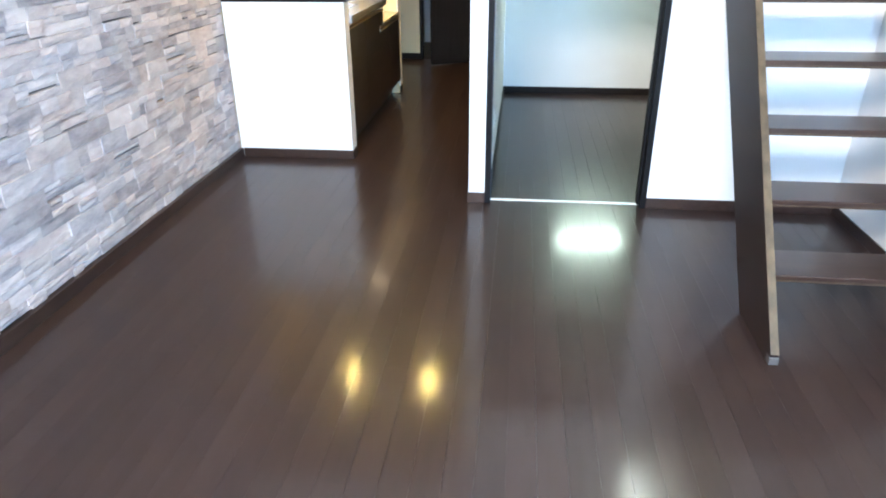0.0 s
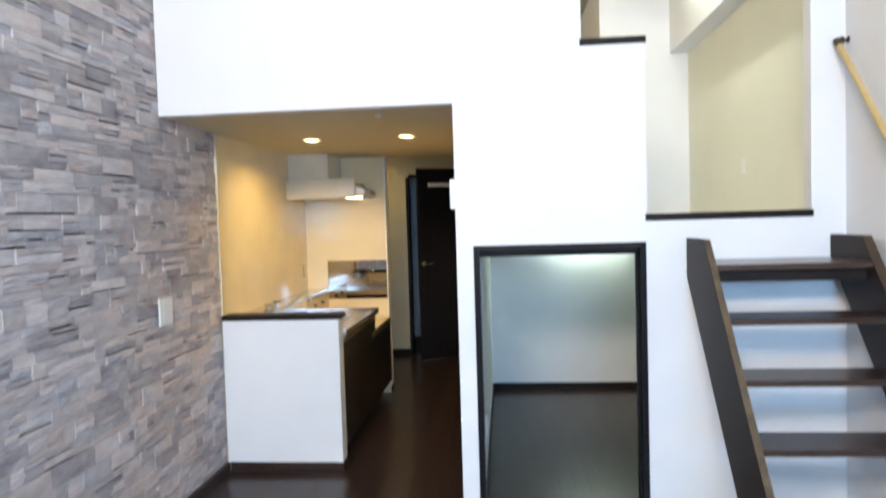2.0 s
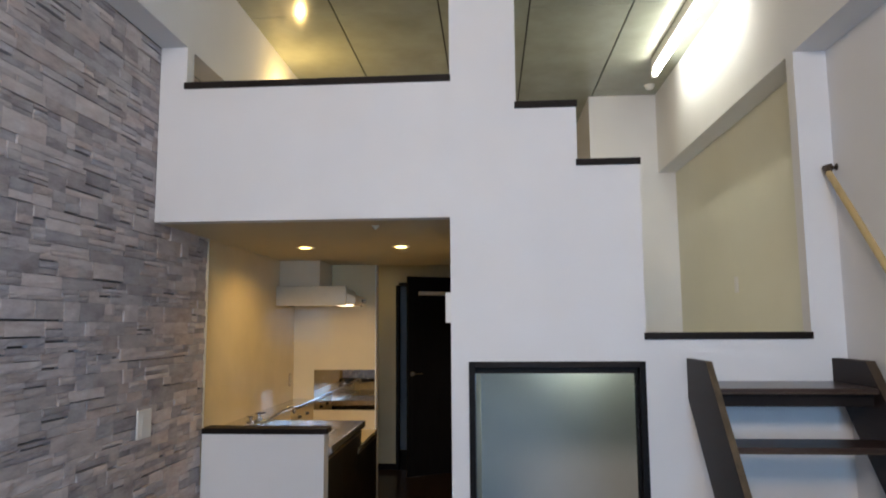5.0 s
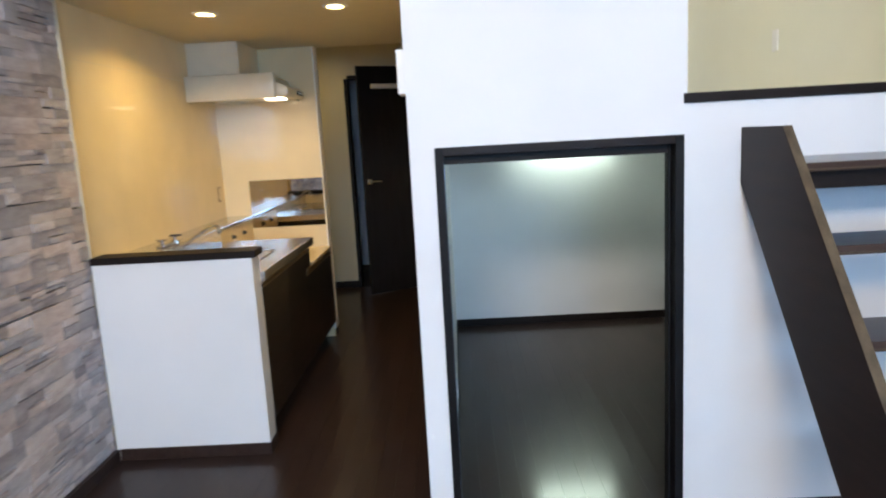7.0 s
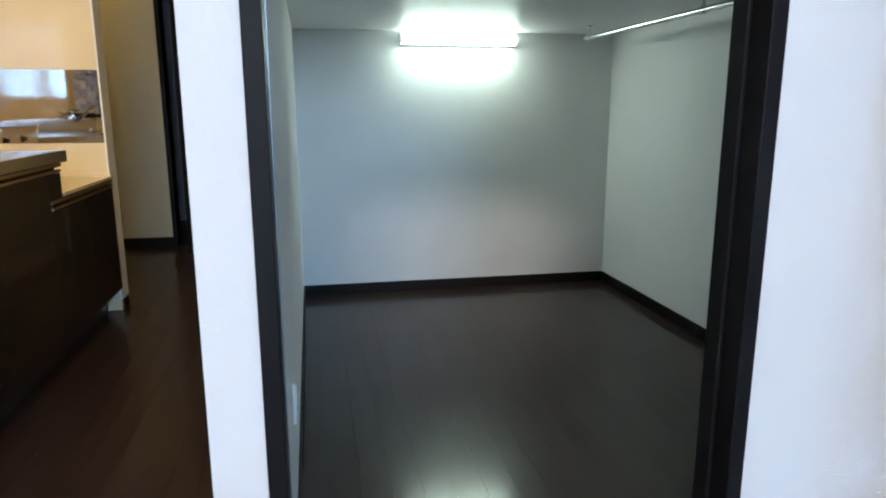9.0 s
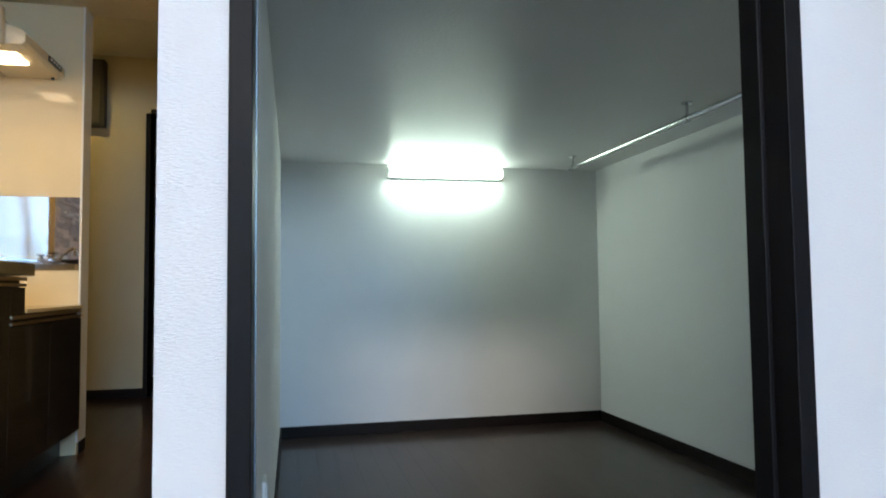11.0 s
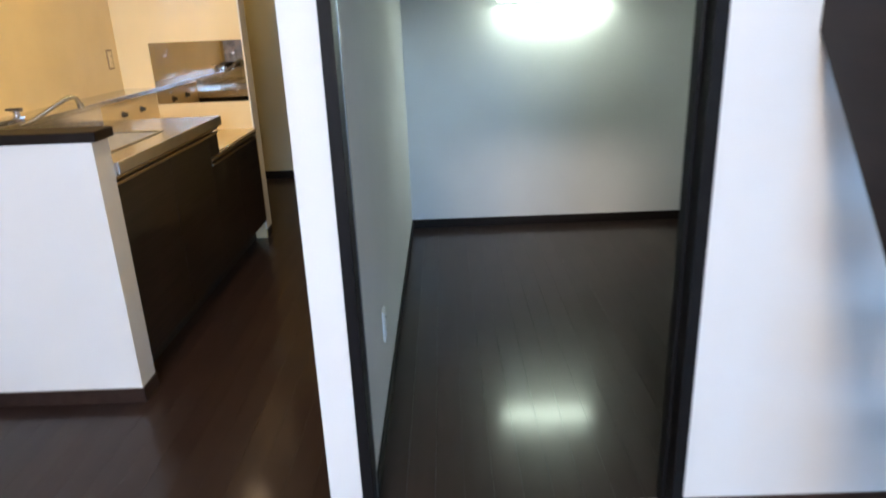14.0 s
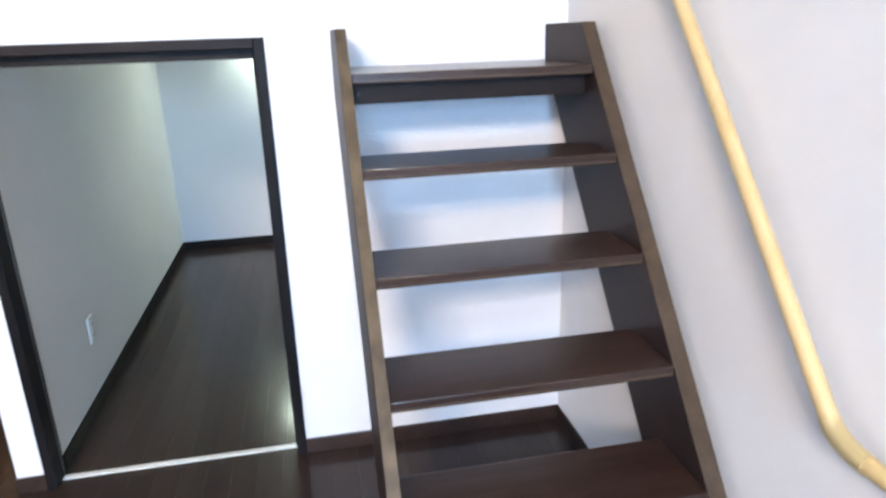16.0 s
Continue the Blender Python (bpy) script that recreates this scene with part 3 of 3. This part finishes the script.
part("lever", boxes((LX - 0.03, LX + 0.035, 4.835, 4.865, 1.112, 1.122), bevel=0.004), BLACK, fc, "black lever tip", soft=True)

# stove base unit
sb = thing("stove_cabinet", -1.1, 5.9, 0.13, "low dark walnut stove base cabinet with champagne pull", "cabinet")
part("body", boxes((LX, FX - 0.022, 5.343, 6.363, 0.13, 0.755)), CABWOOD, sb)
part("top_board", boxes((LX, FX + 0.004, SE + 0.002, 6.363, 0.755, 0.772), bevel=0.002), CREAM, sb, "cream laminate stove shelf")
for y0, y1 in ((5.454, 5.905), (5.908, 6.36)):
    part("door", boxes((FX - 0.02, FX, y0, y1, 0.135, 0.705), bevel=0.0008), CABWOOD, sb)
part("finger_pull", boxes((FX - 0.015, FX + 0.007, 5.454, 6.36, 0.71, 0.723), (FX - 0.015, FX + 0.005, 5.454, 6.36, 0.735, 0.75), bevel=0.002), CHAMPAGNE, sb, "champagne aluminium finger pull")
part("kick_board", boxes((LX, FX - 0.09, 5.343, 6.363, 0, 0.13)), BLACK, sb)

# steel splash sheet on the back wall
sp = thing("splash_sheet", -1.17, 6.365, 1.15, "polished steel splash sheet screwed to the cream wall", "splashback")
part("sheet", boxes((-1.437, -0.838, 6.366, 6.37, 0.952, 1.336), bevel=0.001), MIRROR_STEEL, sp)
for px, pz in ((-1.345, 1.255), (-0.905, 1.255), (-1.345, 1.02), (-0.905, 1.02)):
    part("screw", tube(bmesh.new(), (px, 6.361, pz), (px, 6.366, pz), 0.008, seg=12), CHROME, sp)

# edge trim where the kitchen wall ends at the hall
structure("trim", boxes((-0.837, -0.827, 6.362, 6.498, SKIRT, ZK)), CEIL, "ivory edge trim at the end of the kitchen wall", "trim")
structure("trim_panel_joint", boxes((WX - 0.002, WX + 0.001, 4.37, 6.366, 2.0885, 2.0915)), KCEIL, "thin joint strip in the cream kitchen panel", "trim")
structure("trim_panel_edge", boxes((XL - 0.03, XL + 0.009, 4.244, 4.2515, 1.09, ZK)), KCEIL, "ivory edge strip between stone and kitchen panel", "trim")

# range hood
hood = thing("range_hood", -1.3, 6.15, 1.95, "ivory enamel range hood with lit lamp over the stove", "range hood")
part("front_panel", boxes((WX, -1.006, 5.78, 5.83, 1.943, 2.122), bevel=0.01), HOODPAINT, hood, soft=True)
part("canopy", prism([(WX, 1.957), (WX, 2.115), (-1.05, 2.105), (-1.025, 2.06), (-0.94, 2.028), (-0.925, 2.012), (-0.925, 1.972), (-0.945, 1.957)], "y", 5.832, 6.366, bevel=0.004), HOODPAINT, hood, soft=True)
part("duct_cover", boxes((WX, -1.268, 5.87, 6.366, 2.117, ZK), bevel=0.003), HOODPAINT, hood)
part("filter", boxes((-1.58, -1.19, 5.87, 6.33, 1.947, 1.958), bevel=0.002), STEEL, hood, "steel grease filter")
part("lamp", boxes((-1.13, -1.005, 5.95, 6.11, 1.946, 1.958), bevel=0.003), LENS_HOOD, hood, "lit warm lamp lens")
part("control_panel", boxes((-0.93, -0.918, 6.12, 6.30, 1.978, 2.008), bevel=0.002), BLACK, hood, "small black control panel")
for bz in range(4):
    part("button", boxes((-0.9185, -0.9155, 6.135 + 0.04 * bz, 6.155 + 0.04 * bz, 1.987, 1.999), bevel=0.001), PLATE, hood)
for sx, sy in ((-1.06, 5.86), (-0.97, 6.33)):
    part("screw", tube(bmesh.new(), (sx, sy, 1.946), (sx, sy, 1.958), 0.008, seg=10), BLACK, hood)

# downlights
for dx in DOWN_X:
    dl = thing("downlight", dx, DOWN_Y, ZK, "lit recessed round downlight in the kitchen ceiling", "light", "kitchen downlights")
    part("trim_ring", lathe([(0.047, 0.0), (0.049, -0.006), (0.066, -0.005), (0.072, 0.0), (0.072, 0.002)], (dx, DOWN_Y, ZK)), PLATE, dl, soft=True)
    part("housing", lathe([(0.047, -0.001), (0.047, 0.05), (0.0005, 0.05)], (dx, DOWN_Y, ZK)), PLATE, dl, "white recessed housing", soft=True)
    part("lens", tube(bmesh.new(), (dx, DOWN_Y, ZK + 0.034), (dx, DOWN_Y, ZK + 0.044), 0.046, seg=28), LENS_WARM, dl, "glowing warm lens", soft=True)
    d_ = bpy.data.lights.new("downlight_lamp", "SPOT")
    d_.energy, d_.color, d_.spot_size, d_.spot_blend, d_.shadow_soft_size = DOWN, (1.0, 0.67, 0.20), radians(150), 0.25, 0.02
    lo = new("downlight_lamp", d_)
    lo.matrix_world = look((dx, DOWN_Y, ZK + 0.02), (dx, DOWN_Y + 0.0001, 0))

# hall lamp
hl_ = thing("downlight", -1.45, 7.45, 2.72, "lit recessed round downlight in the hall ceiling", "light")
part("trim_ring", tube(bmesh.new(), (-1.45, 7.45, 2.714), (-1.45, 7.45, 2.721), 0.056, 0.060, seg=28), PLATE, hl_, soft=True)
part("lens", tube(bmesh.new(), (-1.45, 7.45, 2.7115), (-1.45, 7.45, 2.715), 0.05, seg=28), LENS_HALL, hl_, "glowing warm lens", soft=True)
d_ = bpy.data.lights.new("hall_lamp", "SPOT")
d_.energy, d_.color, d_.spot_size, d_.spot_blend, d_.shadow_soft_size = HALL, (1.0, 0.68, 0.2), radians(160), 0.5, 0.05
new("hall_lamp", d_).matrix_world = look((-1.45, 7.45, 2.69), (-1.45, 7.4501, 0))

cd = thing("heat_detector", -0.396, 3.77, ZK, "small ivory round detector on the kitchen ceiling", "detector")
part("body", tube(bmesh.new(), (-0.396, 3.77, ZK - 0.014), (-0.396, 3.77, ZK), 0.02, 0.026, seg=24), KCEIL, cd, soft=True)
part("sensor", tube(bmesh.new(), (-0.396, 3.77, ZK - 0.024), (-0.396, 3.77, ZK - 0.013), 0.010, 0.013, seg=20), KCEIL, cd, soft=True)

# intercom on the passage wall
ic = thing("intercom", KX, 3.64, 1.86, "white plastic intercom panel on the passage wall", "intercom")
part("case", boxes((KX - 0.035, KX, 3.58, 3.70, 1.775, 1.945), bevel=0.005), PLATE, ic)
part("screen", boxes((KX - 0.0365, KX - 0.035, 3.605, 3.675, 1.865, 1.925)), BLACK, ic)

# ---- hall ----
hf = thing("hall_door_frame", -0.5, YH, 0, "dark wooden frame of the hall doorway", "door frame", kind="structure")
part("left_jamb", boxes((-0.895, -0.86, YH - 0.02, YH + 0.14, 0, 2.262), bevel=0.002), DARKWOOD_Z, hf)
part("right_jamb", boxes((0.01, 0.045, YH - 0.02, YH + 0.14, 0, 2.262), bevel=0.002), DARKWOOD_Z, hf)
part("head", boxes((-0.86, 0.01, YH - 0.018, YH + 0.14, 2.262, 2.297), bevel=0.002), DARKWOOD_X, hf)
dr = thing("hall_door", -0.06, YH - 0.03, 0, "dark wooden hall door standing ajar", "door")
leafm = bmesh.new()
box(leafm, -0.82, 0, -0.018, 0.018, 0.012, 2.345, bevel=0.002)
leaf = part("leaf", leafm, DARKWOOD_Z, dr)
kn = boxes((-0.785, -0.735, -0.024, -0.018, 1.165, 1.215), bevel=0.002)
tube(kn, (-0.76, -0.024, 1.19), (-0.76, -0.06, 1.19), 0.009)
tube(kn, (-0.76, -0.055, 1.19), (-0.645, -0.055, 1.19), 0.008)
handle = part("handle", kn, CHROME, leaf, "chrome lever handle", soft=True)
closer = part("door_closer", boxes((-0.68, -0.30, -0.06, -0.018, 2.12, 2.165), bevel=0.004), PLATE, leaf, "pale grey door closer")
for o in (leaf, handle, closer):
    o.matrix_parent_inverse = Matrix()
dr.matrix_world = pose(0.01, YH - 0.03, 0, 0, 0, 30)
bb = thing("breaker_box", -1.33, YH, 2.4, "dark grey breaker box high on the hall wall", "breaker box")
part("case", boxes((-1.46, -1.19, YH - 0.09, YH, 2.13, 2.66), bevel=0.006), GREYBOX, bb)
part("lid", boxes((-1.44, -1.21, YH - 0.1, YH - 0.09, 2.15, 2.64), bevel=0.003), GREYBOX, bb)

# ---- landing and loft ----
sw = thing("wall_switch", XR, 5.0, 2.05, "white switch plate on the landing wall", "switch")
part("plate", boxes((XR - 0.014, XR - 0.006, 4.965, 5.035, 1.99, 2.11), bevel=0.003), PLATE, sw)
part("rocker", boxes((XR - 0.0165, XR - 0.014, 4.983, 5.017, 2.01, 2.09), bevel=0.001), PLATE, sw)
SMX, SMY = 1.85, 6.2
sd = thing("smoke_detector", SMX, SMY, ZC, "small ivory smoke detector on the loft ceiling", "detector")
part("body", tube(bmesh.new(), (SMX, SMY, ZC - 0.035), (SMX, SMY, ZC), 0.035, 0.05, seg=24), PLATE, sd, soft=True)
part("grille", tube(bmesh.new(), (SMX, SMY, ZC - 0.042), (SMX, SMY, ZC - 0.034), 0.02, 0.026, seg=20), PLATE, sd, soft=True)

lt = thing("loft_tube_light", 1.82, 5.0, 4.0, "lit bare fluorescent tube fixture under the loft ceiling", "light")
part("base", boxes((1.712, 1.758, 4.05, 5.55, 3.965, ZC), bevel=0.004), PLATE, lt)
part("tube", tube(bmesh.new(), (1.735, 4.09, 3.905), (1.735, 5.51, 3.905), 0.021, seg=20), TUBE_LOFT, lt, "glowing fluorescent tube", soft=True)
for yy in (4.05, 5.51):
    part("socket", boxes((1.71, 1.76, yy, yy + 0.04, 3.88, 3.952), bevel=0.004), PLATE, lt)
LY, LZ = 5.2, 3.66
wl = thing("wall_lamp", -1.44, LY, LZ - 0.04, "lit warm glass globe lamp on the loft beam", "light")
part("plate", tube(bmesh.new(), (-1.47, LY, LZ), (-1.45, LY, LZ), 0.05, seg=24), PLATE, wl, soft=True)
gl = bmesh.new()
bmesh.ops.create_uvsphere(gl, u_segments=24, v_segments=14, radius=0.045, matrix=Matrix.Translation((-1.385, LY, LZ)))
part("globe", gl, GLOBE_WARM, wl, "glowing warm glass globe", soft=True)
pt = bpy.data.lights.new("wall_lamp_bulb", "POINT")
pt.energy, pt.color, pt.shadow_soft_size = LOFT_WARM, (1.0, 0.71, 0.25), 0.03
new("wall_lamp_bulb", pt).matrix_world = Matrix.Translation((-1.30, LY, LZ))

# ---- balcony window and added fill window behind the walk ----
W0, W1, WH = 0.16, 1.72, 2.64       # balcony window
V0, V1, VZ0, VZ1 = -1.35, 0.05, 3.1, 3.95      # added high side window, unseen, for the fill lamp
WM = (W0 + W1) / 2
structure("wall_back", boxes((XL - 0.15, V0, YB - 0.15, YB, 0, ZC), (V0, V1, YB - 0.15, YB, 0, VZ0), (V0, V1, YB - 0.15, YB, VZ1, ZC), (V1, W0, YB - 0.15, YB, 0, ZC),
          (W0, W1, YB - 0.15, YB, WH, ZC), (W1, XR + 0.15, YB - 0.15, YB, 0, ZC)), WHITE, "white wallpaper wall round the balcony window", "wall")
wd = thing("window_1", WM, YB - 0.1, 0, "tall white sliding balcony window with two panes", "window", kind="structure")
part("frame", boxes((W0, W0 + 0.05, YB - 0.12, YB - 0.03, 0, WH), (W1 - 0.05, W1, YB - 0.12, YB - 0.03, 0, WH), (W0 + 0.05, W1 - 0.05, YB - 0.12, YB - 0.03, WH - 0.05, WH), (W0 + 0.05, W1 - 0.05, YB - 0.12, YB - 0.03, 0, 0.06)), PLATE, wd)
part("mullion", boxes((WM - 0.05, WM + 0.05, YB - 0.11, YB - 0.012, 0.06, WH - 0.05)), PLATE, wd)
for x0, x1 in ((W0 + 0.05, WM - 0.05), (WM + 0.05, W1 - 0.05)):
    g = part("pane", boxes((x0, x1, YB - 0.08, YB - 0.074, 0.06, WH - 0.05)), m_glass, wd)
    g.visible_shadow = False
    xm = (x0 + x1) / 2
    area_lamp("window_sky_light", look((xm, YB - 0.02, 1.92), (xm, YB + 3, 1.92 - 1.3)), x1 - x0, 1.3, DAY * 0.33, (0.33, 0.615, 1.0))
# Added window and warm lamp, no known source: brightens the right and front walls.
wv = thing("added_fill_window", (V0 + V1) / 2, YB - 0.1, VZ0, "added unseen side window with one pane, holding a fill lamp", "window", kind="structure")
part("frame", boxes((V0, V0 + 0.05, YB - 0.12, YB - 0.03, VZ0, VZ1), (V1 - 0.05, V1, YB - 0.12, YB - 0.03, VZ0, VZ1), (V0 + 0.05, V1 - 0.05, YB - 0.12, YB - 0.03, VZ1 - 0.05, VZ1), (V0 + 0.05, V1 - 0.05, YB - 0.12, YB - 0.03, VZ0, VZ0 + 0.05)), PLATE, wv)
g = part("pane", boxes((V0 + 0.05, V1 - 0.05, YB - 0.08, YB - 0.074, VZ0 + 0.05, VZ1 - 0.05)), m_glass, wv)
g.visible_shadow = False
area_lamp("side_fill_light", look(((V0 + V1) / 2, YB - 0.02, 3.525), ((V0 + V1) / 2 + 0.8, YB + 3, 3.7)), V1 - V0 - 0.1, 0.72, DAY * 1.0, (0.99, 0.895, 0.795))
structure("ground", boxes((-60, 60, -80, YB - 0.16, -0.3, -0.2)), MORTAR, "pale concrete ground outside the balcony window", "ground")

# ---- floor boards ----
PW, BASE = 0.0945, -0.014


rng = random.Random(4)
floor_ob = bpy.data.objects["floor"]
BOARD = {}


def board_mesh(w, l):
    key = (round(w, 3), round(l, 2))
    if key not in BOARD:
        bm = bmesh.new()
        g = 0.00025
        box(bm, g, w - g, 0, l, 0, 0.014)
        me = bpy.data.meshes.new("board")
        bm.to_mesh(me)
        bm.free()
        me.materials.append(FLOORWOOD)
        BOARD[key] = me
    return BOARD[key]


def lay(x0, x1, y0, y1, length):
    n = max(1, round((x1 - x0) / PW))
    w = (x1 - x0) / n
    for i in range(n):
        y = y0
        first = rng.choice((0.3, 0.6, 0.9, 1.2, 1.5, length))
        while y < y1 - 0.02:
            l = min(first, y1 - y)
            if y1 - y - l < 0.12:
                l = y1 - y
            ob = new("board", board_mesh(w, l))
            ob.location = (x0 + i * w, y, BASE)
            ob.rotation_euler = (0, rng.uniform(-0.00025, 0.00025), 0)
            ob.parent = floor_ob
            y += l
            first = length


lay(XL, XR, YB, YF, 1.8)
lay(XL, KX, YF, YH, 1.8)
lay(CX, XR, YF + 0.068, YC, 1.8)
lay(0.198, 1.072, YF, YF + 0.045, 1.8)

# ---- split stone cladding ----
rng = random.Random(11)
wall_ob = bpy.data.objects["wall_left"]


def split_stone():
    """A unit stone with an uneven split face towards +x."""
    n = 3
    vs, fs = [], []
    for i in range(n + 1):
        for k in range(n + 1):
            rim = i in (0, n) or k in (0, n)
            vs.append((rng.uniform(0.80, 0.93) if rim else rng.uniform(0.86, 1.0), i / n + (0 if rim else rng.uniform(-0.08, 0.08)), k / n + (0 if rim else rng.uniform(-0.08, 0.08))))
    for i in range(n):
        for k in range(n):
            a = i * (n + 1) + k
            fs.append((a, a + n + 1, a + n + 2, a + 1))
    ring = [i * (n + 1) for i in range(n + 1)] + [n * (n + 1) + k for k in range(1, n + 1)] + [i * (n + 1) + n for i in range(n - 1, -1, -1)] + list(range(n - 1, 0, -1))
    base = len(vs)
    vs += [(0.0, vs[r][1], vs[r][2]) for r in ring]
    for q in range(len(ring)):
        w = (q + 1) % len(ring)
        fs.append((ring[w], ring[q], base + q, base + w))
    return vs, fs


UNITS = [split_stone() for _ in range(9)]
UMESH = []
for uv, uf in UNITS:
    ume = bpy.data.meshes.new("stone")
    ume.from_pydata(uv, [], uf)
    ume.materials.append(STONE_ONE)
    UMESH.append(ume)
verts, faces, count = [], [], 0
z = SKIRT
while z < 3.398:
    h = rng.choice((0.04, 0.055, 0.07, 0.09))
    h = min(h, 3.4 - z)
    y = YB + rng.uniform(-0.2, 0)
    while y < 4.244:
        l = rng.choice((0.09, 0.13, 0.18, 0.24, 0.3)) * rng.uniform(0.85, 1.15)
        y1 = min(y + l, 4.244)
        if 4.244 - y1 < 0.05:
            y1 = 4.244
        rows = [(0, h)]
        u = rng.random()
        if u < 0.45 and h > 0.05:
            c = h * rng.uniform(0.35, 0.65)
            rows = [(0, c), (c, h)]
        elif u < 0.6 and h > 0.06:
            rows = [(0, h / 3), (h / 3, 2 * h / 3), (2 * h / 3, h)]
        for r0, r1 in rows:
            cuts = [y, y1]
            if len(rows) > 1 and y1 - y > 0.15 and rng.random() < 0.5:
                cuts = [y, y + (y1 - y) * rng.uniform(0.3, 0.7), y1]
            for a, b in zip(cuts, cuts[1:]):
                a = max(a, YB)
                if b <= a + 0.01:
                    continue
                t = rng.choice((0.019, 0.022, 0.025, 0.028))
                pick = rng.randrange(len(UNITS))
                x0 = XL - 0.025
                gap = rng.choice((0.004, 0.007, 0.010)) if rng.random() < 0.22 and r1 - r0 > 0.022 else 0.0006
                pos, size = (x0, a + 0.0004, z + r0 + gap), (t, b - a - 0.0008, r1 - r0 - gap - 0.0004)
                if 2.75 < a and 0.4 < z < 1.8 and count < 298:
                    ob = new("stone", UMESH[pick])
                    ob.location, ob.scale = pos, size
                    ob.parent = wall_ob
                    count += 1
                else:
                    n = len(verts)
                    verts += [(pos[0] + size[0] * v[0], pos[1] + size[1] * v[1], pos[2] + size[2] * v[2]) for v in UNITS[pick][0]]
                    faces += [tuple(n + k for k in f) for f in UNITS[pick][1]]
        y = y1
    z += h
sme = bpy.data.meshes.new("stone_cladding")
sme.from_pydata(verts, [], faces)
sme.materials.append(STONE_MANY)
sob = new("stone_cladding", sme)
sob.parent = wall_ob
tagged(sob, "grey and beige split stone courses", kind="stuff")
